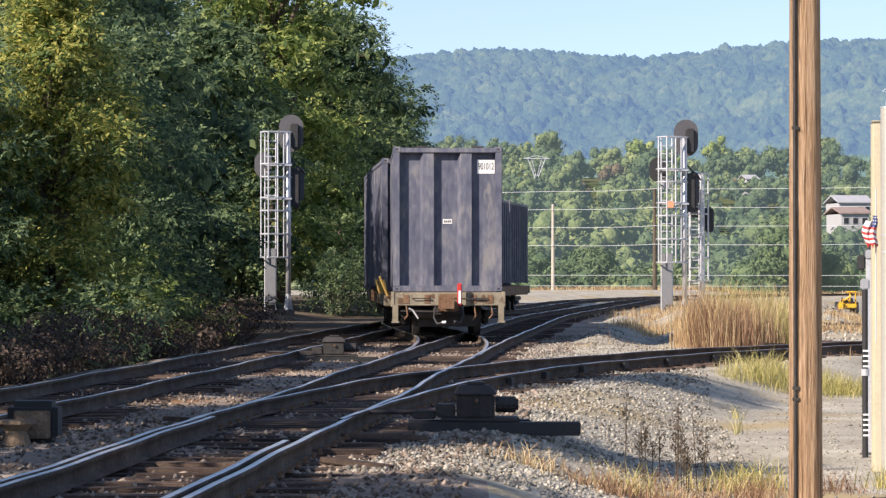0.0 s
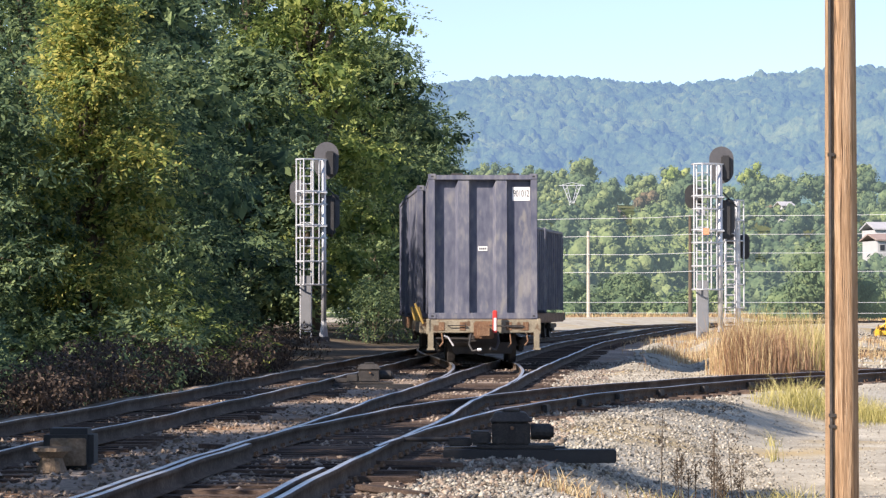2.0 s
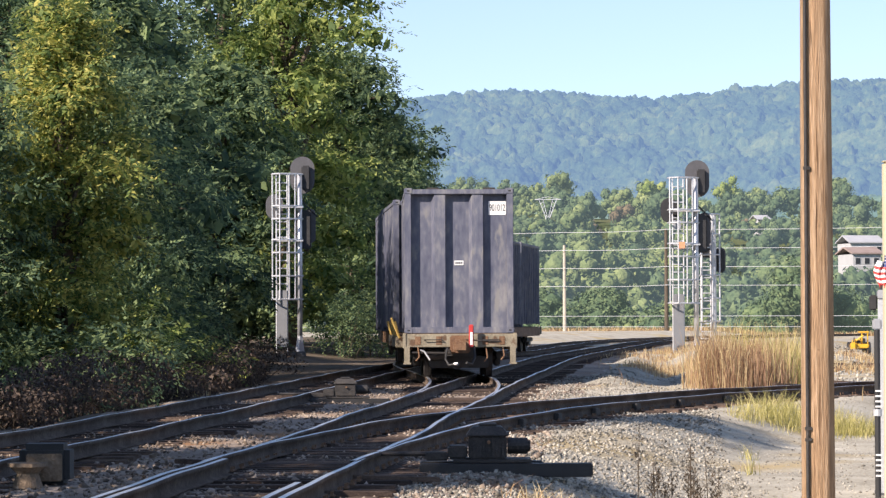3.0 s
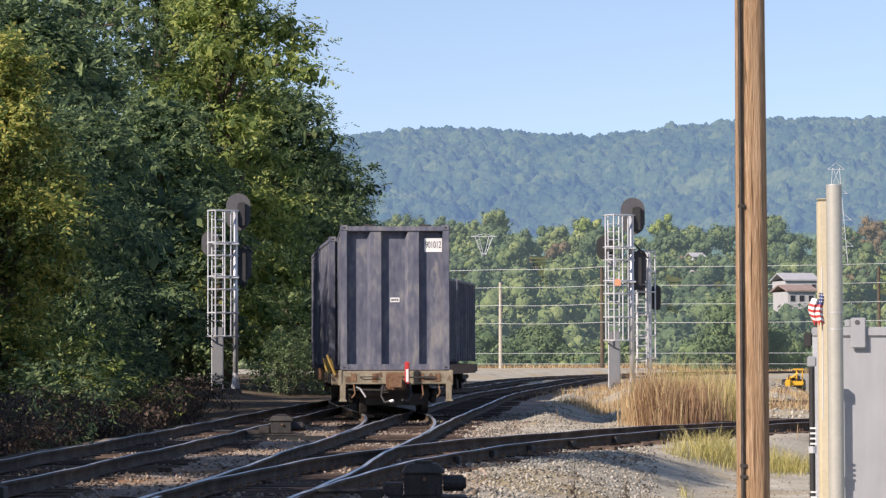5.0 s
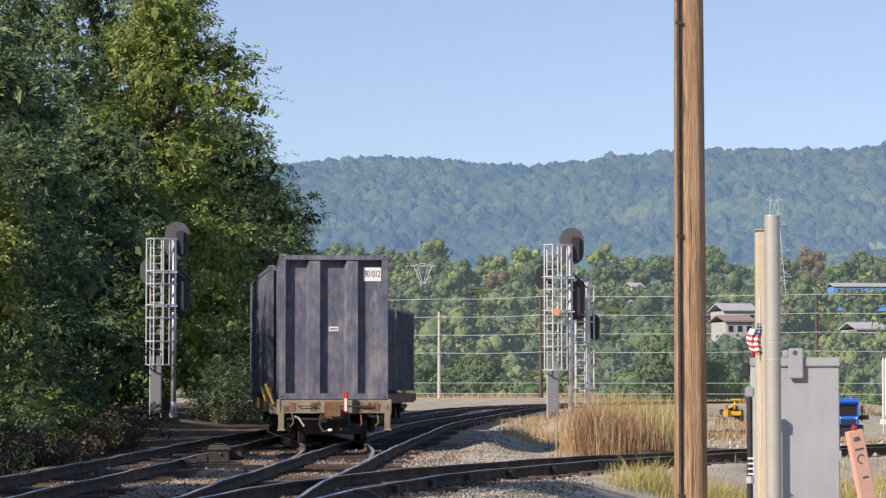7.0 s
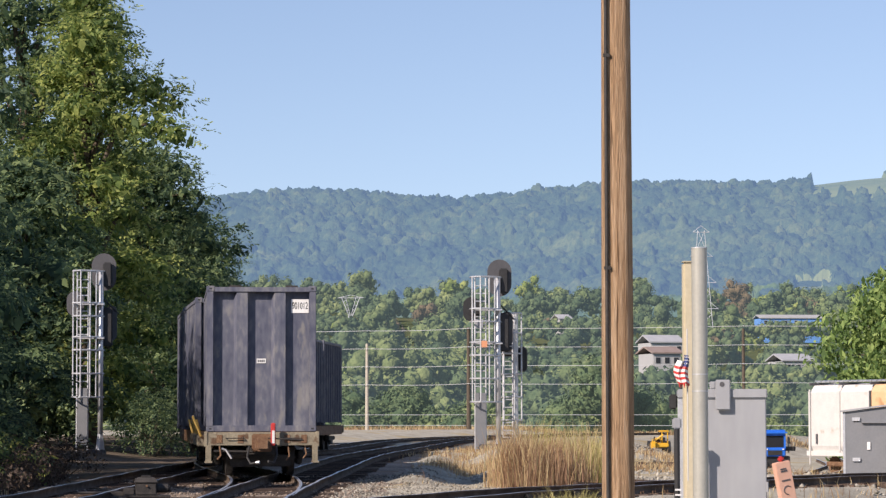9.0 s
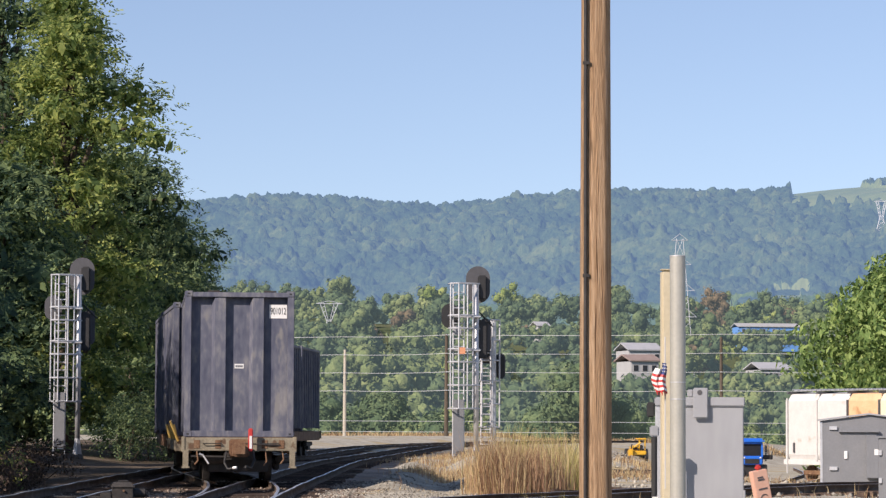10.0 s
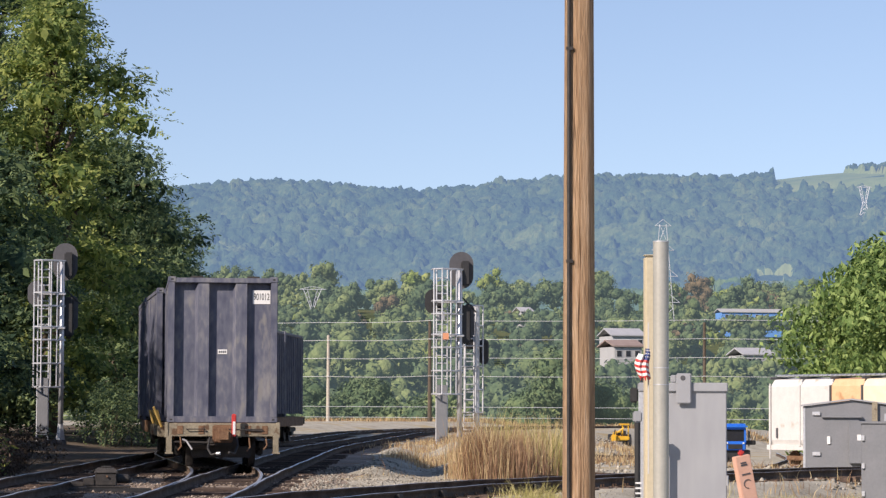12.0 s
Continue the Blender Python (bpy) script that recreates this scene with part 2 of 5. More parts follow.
# ---------------------------------------------------------------- ground
def wave(x, y, s, k):
    return np.sin(x / s + 1.3 * k) * np.cos(y / s * 0.83 + 2.1 * k) + 0.5 * np.sin((x + y) / s * 1.9 + k)


def ground_z(x, y):
    x, y = np.asarray(x, float), np.asarray(y, float)
    b, a = at_y(LINE_B, y), at_y(LINE_A, y)
    z = np.full(np.broadcast(x, y).shape, -0.2)
    # bank down to the right of the tracks, up to the gravel apron
    c = at_y(LINE_C, y)
    edge = np.where(y < 27, b + 1.9, np.where(y < 62, np.maximum(b + 1.9, c + 2.0), b + 2.2))
    z = z - 0.5 * smoothstep(0, 2.2, x - edge) * (1 - smoothstep(58, 72, y))
    z = z + 0.35 * smoothstep(85, 105, y) * smoothstep(2, 5, x - b) * (1 - smoothstep(120, 150, y))
    z = z - 1.6 * smoothstep(10, 16, x - b) * smoothstep(72, 96, y)
    row = x - b                                  # windrows of dirt beside the main track
    z = z + (0.13 * np.sin(row * 2.7 + 0.7 * np.sin(y / 5.0)) + 0.07 * wave(x, y, 0.8, 4)) * smoothstep(1.9, 2.6, row) * (1 - smoothstep(5.0, 6.5, row)) * smoothstep(58, 66, y) * (1 - smoothstep(104, 112, y))
    z = z - 0.25 * smoothstep(0, 1.6, (a - 1.9) - x) * (1 - smoothstep(60, 90, y)) + 0.5 * smoothstep(2.5, 8, (a - 1.9) - x)
    z = z + 0.025 * wave(x, y, 1.1, 1)
    # valley and hills
    r = np.hypot(x, y)
    z = z - 7.0 * smoothstep(235, 300, y)
    hill = smoothstep(330, 1500, r) * 62 + smoothstep(1700, 2900, r) * 166 * (1 + 0.025 * np.sin(x / 130.0) + 0.02 * np.sin(x / 47.0) + 0.205 * smoothstep(190, 640, x))
    z = z + np.where(y > 0, hill, 0.35 * hill) + smoothstep(500, 1500, r) * 5 * wave(x, y, 140.0, 3) + smoothstep(1750, 2150, r) * (1 - smoothstep(2450, 2850, r)) * 13 * wave(x + 0.35 * y, 0.3 * y, 62.0, 2)
    return z


gx = np.unique(np.r_[-np.geomspace(14, 4600, 50), np.arange(-14, 14, 0.35), np.geomspace(14, 4600, 70)])
gy = np.unique(np.r_[-np.geomspace(4, 4600, 24), np.arange(-4, 12, 1.0), np.arange(12, 75, 0.35), np.geomspace(75, 4600, 150)])
GX, GY = np.meshgrid(gx, gy)
gv = np.c_[GX.ravel(), GY.ravel(), ground_z(GX, GY).ravel()]
w = len(gx)
ii = (np.arange(len(gy) - 1)[:, None] * w + np.arange(w - 1)).ravel()
gf = np.c_[ii, ii + 1, ii + 1 + w, ii + w]
cy, cx = GY.ravel()[ii], GX.ravel()[ii]
M_EARTH = material("valley_ground", [(0.05, 0.07, 0.03), (0.09, 0.11, 0.05), (0.16, 0.15, 0.08)], 0.95, scale=0.02, fine=0.3, bump=0)
mx = cx + 0.2
bx, ax, far = at_y(LINE_B, cy), at_y(LINE_A, cy), np.hypot(cx, cy)
ci = at_y(LINE_C, cy)
kind = np.zeros(len(cx), int)
kind[(mx > ax - 2.0) & (mx < bx + 2.2 + 0.3 * np.sin(cy)) & (far < 115)] = 2
kind[((np.abs(mx - ax) < 1.5) | (np.abs(mx - bx) < 1.5)) & (far < 125)] = 2
kind[(cy > 27) & (cy < 60) & (mx > ci - 1.7) & (mx < ci + 1.5) & (far < 260)] = 2
kind[(mx < ax - 2.0) & (cy < 165)] = 3
kind[far > 260] = 1
ground = new("ground", raw("ground", gv, gf, [M_BALLAST, M_EARTH, M_TRACKBED, M_SOIL], index=kind))
ground.data.polygons.foreach_set("use_smooth", [True] * len(ground.data.polygons))
tagged(ground, "grey crushed-stone railway ground rolling out to green hills", "ground", kind="structure")


# ---------------------------------------------------------------- tracks
RAIL = [(-0.075, -0.17), (0.075, -0.17), (0.07, -0.155), (0.014, -0.14), (0.012, -0.05), (0.036, -0.036), (0.036, -0.008), (0.028, 0.0), (-0.028, 0.0), (-0.036, -0.008), (-0.036, -0.036), (-0.012, -0.05), (-0.014, -0.14), (-0.07, -0.155)]


def rail_mesh(line, offset, s0=0.0, s1=None):
    s1 = length(line) if s1 is None else s1
    n = max(2, int((s1 - s0) / 0.6))
    vs, fs, idx = [], [], []
    k = len(RAIL)
    for i in range(n + 1):
        s = s0 + (s1 - s0) * i / n
        p, d = along(line, s)
        right = Vector((d.y, -d.x, 0))
        wob = 0.006 * math.sin(s * 0.8 + offset) + 0.004 * math.sin(s * 2.1)
        for u, v in RAIL:
            q = p + right * (offset + u)
            vs.append((q.x, q.y, v + wob))
        if i:
            for j in range(k):
                a, b = (i - 1) * k + j, (i - 1) * k + (j + 1) % k
                fs.append((a, b, b + k, a + k))
                idx.append(1 if j in (7, 8) else 0)
    return raw("rail", vs, fs, [M_RAIL, M_RAILTOP], idx)


TIE = mesh_of("tie", B(-1.3, 1.3, -0.115, 0.115, -0.12, 0.0, bevel=0.012), M_TIE)


def track(label, line, s0, s1, tie_to=None):
    t = thing("railway_track", label, "track", "railway tracks")
    for off in (-0.7525, 0.7525):
        part("rail", rail_mesh(line, off, s0, s1), None, t)
    s, i = s0 + 0.3, 0
    while s < min(s1, tie_to or s1):
        p, d = along(line, s)
        ob = part("tie", TIE, None, t)
        ob.matrix_world = Matrix.Translation((p.x + 0.05 * math.sin(i * 2.3), p.y, -0.172 + 0.01 * math.sin(i * 5.1))) @ pose(0, 0, 0, 0, 0, math.degrees(math.atan2(d.y, d.x)) - 90 + 1.2 * math.sin(i * 3.7))
        s += 0.56
        i += 1
    return t


track("worn steel railway track on wooden ties beside the trees", LINE_A, 0, length(LINE_A), 150)
track("polished steel main track curving away past the signals", LINE_B, 0, length(LINE_B), 165)
track("rusty siding track curving off across the gravel", LINE_C, 0, length(LINE_C), 60)
track("crossover track under the waste train", LINE_X, 0.5, 62, 62)


# ---------------------------------------------------------------- trees
def leaf_cloud(rng, blobs, count, size, shell=0.55, droop=0.25, outward=1.0, which=False):
    """Small bent leaves over a set of blobs (x, y, z, rx, rz): two triangles each."""
    bl = np.array(blobs)
    wgt = bl[:, 3] * bl[:, 3] * bl[:, 4]
    k = rng.choice(len(bl), count, p=wgt / wgt.sum())
    d = rng.normal(size=(count, 3))
    d /= np.linalg.norm(d, axis=1)[:, None]
    r = shell + (1 - shell) * rng.random(count) ** 0.6
    r *= 1 + 0.12 * np.sin(d[:, 0] * 5 + k) * np.sin(d[:, 2] * 6 + 2 * k)
    c = bl[k, :3] + d * r[:, None] * bl[k][:, [3, 3, 4]]
    nrm = d * outward + rng.normal(size=(count, 3)) * 0.55 + np.array([0, 0, 0.35])
    nrm /= np.linalg.norm(nrm, axis=1)[:, None]
    t = np.cross(nrm, rng.normal(size=(count, 3)))
    t /= np.linalg.norm(t, axis=1)[:, None]
    t[:, 2] -= droop
    u = np.cross(nrm, t)
    s = size * (0.6 + 0.8 * rng.random(count))[:, None]
    v = np.stack([c - t * s, c + u * s * 0.45 + nrm * s * 0.12, c + t * s, c - u * s * 0.45 + nrm * s * 0.12], 1).reshape(-1, 3)
    q = np.arange(count)[:, None] * 4
    f = np.hstack([q, q + 1, q + 2, q + 3])
    return (v, f, k) if which else (v, f)


def spray_cloud(rng, blobs, count, long, leaf, m=9):
    """Drooping sprays of small leaflets set along a twig, over a set of blobs."""
    bl = np.array(blobs)
    wgt = bl[:, 3] ** 2
    k = rng.choice(len(bl), count, p=wgt / wgt.sum())
    d = rng.normal(size=(count, 3)) + np.array([0, 0, 0.45])
    d /= np.linalg.norm(d, axis=1)[:, None]
    c = bl[k, :3] + d * (0.6 + 0.45 * rng.random(count) ** 0.5)[:, None] * bl[k][:, [3, 3, 4]]
    ax = d * 0.9 + rng.normal(size=(count, 3)) * 0.5
    ax[:, 2] *= 0.6
    ax /= np.linalg.norm(ax, axis=1)[:, None]
    up = np.array([0, 0, 1.0]) + d * 0.6 + rng.normal(size=(count, 3)) * 0.35
    side = np.cross(ax, up)
    side /= np.linalg.norm(side, axis=1)[:, None]
    up = np.cross(side, ax)
    L = long * (0.6 + 0.8 * rng.random(count))
    u = np.arange(m) / m
    p = c[:, None] + ax[:, None] * (L[:, None] * u)[..., None]
    p[..., 2] -= 0.35 * L[:, None] * u ** 2
    sg = np.where(np.arange(m) % 2, 1.0, -1.0)
    dr = side[:, None] * sg[None, :, None] * 0.85 + ax[:, None] * 0.5 - up[:, None] * 0.25 + rng.normal(size=(count, m, 3)) * 0.25
    dr /= np.linalg.norm(dr, axis=2)[..., None]
    pr = np.cross(dr, np.broadcast_to(up[:, None], dr.shape))
    s = (leaf * (0.7 + 0.6 * rng.random((count, m))))[..., None]
    v = np.stack([p, p + dr * s * 0.5 + pr * s * 0.24, p + dr * s, p + dr * s * 0.5 - pr * s * 0.24], 2).reshape(-1, 3)
    q = np.arange(count * m)[:, None] * 4
    return v, np.hstack([q, q + 1, q + 2, q + 3])


def tree(rng, name, label, x, y, height, spread, leaves, leaf, mat, low=0.12, lean=(0, 0), group="trees beside the track", blobs_n=56, broad=False):
    z = float(ground_z(x, y))
    t = thing(name, label, "tree", group, Matrix.Translation((x, y, z)))
    bm = bmesh.new()
    top = Vector((lean[0], lean[1], height * 0.8))
    knots = [Vector((0, 0, -0.3)), top * 0.35 + Vector((0.2, 0, 0)), top * 0.7 + Vector((-0.2, 0.1, 0)), top]
    rad = [0.028 * height, 0.02 * height, 0.012 * height, 0.004 * height]
    for i in range(3):
        tube(bm, knots[i], knots[i + 1], rad[i], rad[i + 1], 8)
    blobs = []
    boughs = blobs_n // 2
    for i in range(boughs):                      # boughs reach out, then droop, with leafy shelves along them
        h = low + (1 - low) * (i + rng.random()) / boughs
        prof = math.sin(math.pi * min(1, (h - low) / (1 - low) * 0.84 + 0.16)) ** 0.6
        a = i * 2.4 + rng.random()
        reach = spread * prof * (0.62 + 0.5 * rng.random())
        root = top * max(0.1, min(0.92, h * 1.1 - 0.14))
        rise = height * (0.1 + 0.08 * rng.random()) * (0.4 if broad else 1.0)
        last = root
        for k, u in enumerate((0.36, 0.72, 1.0)):
            q = Vector((math.cos(a + 0.25 * u) * reach * u + lean[0] * h, math.sin(a + 0.25 * u) * reach * u + lean[1] * h, h * height * 0.95 + rise * (u - 0.9 * u * u) - 0.04 * height))
            b = spread * ((0.3, 0.27, 0.2)[k] + 0.1 * rng.random())
            blobs.append((q.x, q.y, q.z, b, b * 0.55))
            tube(bm, last, q, (0.007, 0.005, 0.003)[k] * height, (0.005, 0.003, 0.001)[k] * height, 5)
            last = q
    part("trunk", bm, M_BARK, t, smooth=True)
    if broad:
        v, f = leaf_cloud(rng, blobs, leaves, leaf * 1.9, shell=0.7, outward=0.9, droop=0.5)
    else:
        v, f = spray_cloud(rng, blobs, leaves // 9, leaf * 5.5, leaf * 1.8)
    v2, f2 = leaf_cloud(rng, [(*b[:3], b[3] * 0.72, b[4] * 0.72) for b in blobs], leaves // 3, leaf * (1.3 if y < 70 else 1.9), shell=0.1)
    v, f = np.vstack([v, v2]), np.vstack([f, f2 + len(v)])
    part("crown", raw("crown", v, f, mat), None, t)
    return t


rng = np.random.default_rng(11)
WOOD = "dark green leafy tree in the trackside wood"
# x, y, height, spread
# two trees get the leaf copies with sunlight in the colour
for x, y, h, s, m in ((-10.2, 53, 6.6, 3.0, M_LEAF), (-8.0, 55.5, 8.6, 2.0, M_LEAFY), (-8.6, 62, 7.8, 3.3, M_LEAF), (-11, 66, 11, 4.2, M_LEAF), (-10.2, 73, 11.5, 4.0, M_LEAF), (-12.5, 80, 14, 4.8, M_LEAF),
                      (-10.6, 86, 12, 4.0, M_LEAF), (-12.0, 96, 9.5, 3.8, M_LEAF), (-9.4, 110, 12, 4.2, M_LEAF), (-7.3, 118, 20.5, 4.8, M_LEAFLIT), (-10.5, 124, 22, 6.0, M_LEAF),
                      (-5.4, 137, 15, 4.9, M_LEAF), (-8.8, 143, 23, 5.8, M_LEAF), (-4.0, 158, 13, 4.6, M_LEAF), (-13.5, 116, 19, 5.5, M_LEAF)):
    tree(rng, "tree", WOOD if m is M_LEAF else ("tree in the wood, yellow leaves with sunlight in their colour" if m is M_LEAFY else "light green tree at the wood's edge, sunlight put into its leaf colour"), x, y, h, s, 26000 if y < 70 else (10000 if x < -12 else 21000), 0.075 if y < 70 else 0.125, m, low=0.06)
# trees of the same wood that stand before the view and shade the tracks
for x, y, h, s in ((-13.5, 42, 8.8, 3.2), (-11.8, 30.5, 14.5, 2.3), (-11.4, 22, 10.0, 3.4), (-10.8, 11.5, 11.4, 3.2), (-10.8, 18.4, 12.2, 1.9), (-10.8, 42, 9.2, 2.2), (-10.5, 4, 12.3, 4), (-11.5, -5, 12, 4.2), (-12, -15, 14, 4.6), (-9.2, 27, 8.3, 1.9), (-9.4, 36, 8.2, 1.9)):
    tree(rng, "tree", WOOD, x, y, h, s, 7000, 0.14, M_LEAF, low=0.06, blobs_n=40)
tree(rng, "tree", "bright green broad-leaved tree behind the hopper cars", 45.2, 178, 14.5, 8.8, 38000, 0.105, M_LEAFBRIGHT, low=0.05, group="trees of the yard", broad=True)


def shrub(name, label, x, y, w, h, n, leaf, mat):
    t = thing(name, label, "shrub", "undergrowth", Matrix.Translation((x, y, float(ground_z(x, y)))))
    blobs = [(rng.normal() * w * 0.45, rng.normal() * w * 0.45, h * (0.15 + 0.6 * rng.random()), w * 0.4, h * 0.33) for _ in range(9)]
    v, f = spray_cloud(rng, blobs, n // 9, leaf * 5, leaf * 1.5) if leaf > 0.05 else leaf_cloud(rng, blobs, n, leaf)
    part("foliage", raw("foliage", v, f, mat), None, t)
    bm = bmesh.new()
    for b in blobs:
        tube(bm, (b[0] * 0.3, b[1] * 0.3, -0.1), b[:3], 0.02, 0.006, 5)
    part("woody_base", bm, M_BARK, t)


rng = np.random.default_rng(17)
for i in range(22):
    y = 44 + i * 4.6
    # the fifth shrub takes the yellow leaf copy, coloured as if sunlit
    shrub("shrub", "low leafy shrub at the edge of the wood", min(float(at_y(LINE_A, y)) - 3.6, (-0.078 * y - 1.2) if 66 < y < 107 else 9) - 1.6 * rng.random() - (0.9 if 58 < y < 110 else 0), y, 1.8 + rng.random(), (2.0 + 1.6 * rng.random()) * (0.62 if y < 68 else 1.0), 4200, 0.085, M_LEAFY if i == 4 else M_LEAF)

# bright sprig: its sunlight is in the leaf colour
shrub("shrub", "sprays of a young shrub, sunlight put into their bright green", -6.75, 60.5, 1.0, 2.3, 1500, 0.085, M_LEAFLIT)
for i in range(14):
    y = 43 + i * 2.6
    shrub("brush", "dry brown brush along the ballast edge", float(at_y(LINE_A, y)) - 2.7 - 0.5 * rng.random() - (0.04 * (y - 60) if y > 60 else 0), y, 1.3, 0.8 + 0.5 * rng.random(), 2600, 0.04, M_BROWN)

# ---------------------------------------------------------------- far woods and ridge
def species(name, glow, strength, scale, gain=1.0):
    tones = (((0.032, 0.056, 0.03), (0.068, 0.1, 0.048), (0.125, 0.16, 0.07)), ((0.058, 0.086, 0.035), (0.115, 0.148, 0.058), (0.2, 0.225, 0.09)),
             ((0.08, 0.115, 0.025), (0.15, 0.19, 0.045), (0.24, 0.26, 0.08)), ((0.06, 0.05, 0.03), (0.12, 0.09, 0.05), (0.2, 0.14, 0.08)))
    return [haze_glow_material(name, [tuple(gain * q for q in k) for k in c], glow, strength, scale, 0.2, scale * 6, 0.12 / scale) for c in tones]


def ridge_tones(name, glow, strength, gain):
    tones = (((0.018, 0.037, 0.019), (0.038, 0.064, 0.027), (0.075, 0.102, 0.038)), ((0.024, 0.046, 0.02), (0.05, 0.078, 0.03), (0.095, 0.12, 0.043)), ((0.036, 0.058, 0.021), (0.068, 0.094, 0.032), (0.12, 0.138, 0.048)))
    return [haze_glow_material(name, [tuple(gain * q for q in k) for k in c], glow, strength, 0.012, 0.0, 0.22, 2.5) for c in tones] + [haze_glow_material("hill_meadow", [(0.08, 0.11, 0.035), (0.12, 0.145, 0.045), (0.16, 0.165, 0.06)], glow, strength, 0.006, 0.0)]


# bluish haze over the far woods comes from these emission colours
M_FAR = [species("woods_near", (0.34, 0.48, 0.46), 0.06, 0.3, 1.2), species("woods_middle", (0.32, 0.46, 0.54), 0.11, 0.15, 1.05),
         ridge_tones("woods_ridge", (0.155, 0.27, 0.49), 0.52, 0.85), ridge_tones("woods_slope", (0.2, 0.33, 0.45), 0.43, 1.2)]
SMALL = bmesh.new()
bmesh.ops.create_icosphere(SMALL, subdivisions=1, radius=1)
SMALL_V = np.array([v.co[:] for v in SMALL.verts])
SMALL_F = np.array([[v.index for v in f.verts] for f in SMALL.faces])
SMALL.free()


# bearing (sideways per metre ahead), height per metre ahead and distance of what shows between the trees
CLEAR = [((u - 784) / 4814, (499 - v) / 4814, d) for u, v, d in ((1512, 376, 640), (1535, 399, 560), (1745, 394, 600), (1715, 322, 950), (1765, 322, 950), (1330, 313, 1000), (950, 316, 1000), (1577, 330, 720))]


MEADOWS = ((0.208, 0.25, 0.0834, 0.09), (0.201, 0.2125, 0.0465, 0.0515))


def clumps(name, label, rng, n, y0, y1, r0, r1, mat, leafy, leaf, half=(-0.185, 0.275)):
    """Woods as many uneven crowns: clumps of leaves over rounded domes."""
    y = y0 * (y1 / y0) ** rng.random(n)
    x = y * (half[0] + (half[1] - half[0]) * rng.random(n))
    r = r0 + (r1 - r0) * rng.random(n) ** 2
    z = ground_z(x, y) + r * 0.9 + r * 1.1 * rng.random(n) ** 2
    keep = np.ones(n, bool)
    for u, e, d in CLEAR:
        keep &= ~((np.abs(x / y - u) < 0.004 + r * 0.8 / y) & (y < d) & ((z + 1.2 * r - 1.4) / y > e))
    x, y, r, z = x[keep], y[keep], r[keep], z[keep]
    for u, e, d in CLEAR:                        # garden trees close before each house
        if y0 < d * 0.96 < y1:
            m = 12
            yy, ri = d * (0.9 + 0.06 * rng.random(m)), 2.6 + 2.4 * rng.random(m)
            xx = yy * (u + 0.013 * (np.arange(m) / m * 2 - 0.95))
            x, y, r, z = np.r_[x, xx], np.r_[y, yy], np.r_[r, ri], np.r_[z, 1.4 + (e - 0.0012 * rng.random(m)) * yy - 1.15 * ri]
    n = len(x)
    kind = rng.choice(4, n, p=(0.6, 0.37, 0.03, 0.0) if y1 < 450 else (0.6, 0.34, 0.04, 0.02))
    if y0 > 430:                                 # a rust-red stand on the valley side
        kind[(np.abs(x / y - 0.179) < 0.0045) & (np.abs(z / y - 0.0415) < 0.005)] = 3
    sub = 13 if y1 < 450 else 9
    o = rng.normal(size=(n, sub, 3))
    o /= np.linalg.norm(o, axis=2)[..., None]
    o[:, :, 2] = np.abs(o[:, :, 2]) * 1.15 - 0.4 * rng.random((n, sub))
    o *= (0.4 + 0.35 * rng.random((n, sub)))[..., None]
    c = np.stack([x, y, z], 1)[:, None] + o * r[:, None, None]
    rr = r[:, None] * (0.3 + 0.2 * rng.random((n, sub)))
    jit = 1 + 0.16 * rng.normal(size=(n, sub, len(SMALL_V)))
    v = (c[:, :, None] + SMALL_V[None, None] * (0.7 * rr[:, :, None] * jit)[..., None]).reshape(-1, 3)
    f = (np.arange(n * sub)[:, None, None] * len(SMALL_V) + SMALL_F).reshape(-1, 3)
    blobs = np.concatenate([c.reshape(-1, 3), rr.reshape(-1, 1), rr.reshape(-1, 1)], 1)
    v2, f2, k = leaf_cloud(rng, blobs, n * leafy, leaf, shell=0.72, outward=1.3, which=True)
    f2 = f2 + len(v)
    tone = np.repeat(kind, sub)[k]
    index = np.r_[np.repeat(kind, sub * len(SMALL_F)), tone, tone]
    ob = new(name, raw(name, np.vstack([v, v2]), np.vstack([f, f2[:, :3], f2[:, [0, 2, 3]]]), mat, index))
    ob.data.polygons.foreach_set("use_smooth", [True] * len(ob.data.polygons))
    return tagged(ob, label, "woods", kind="stuff")


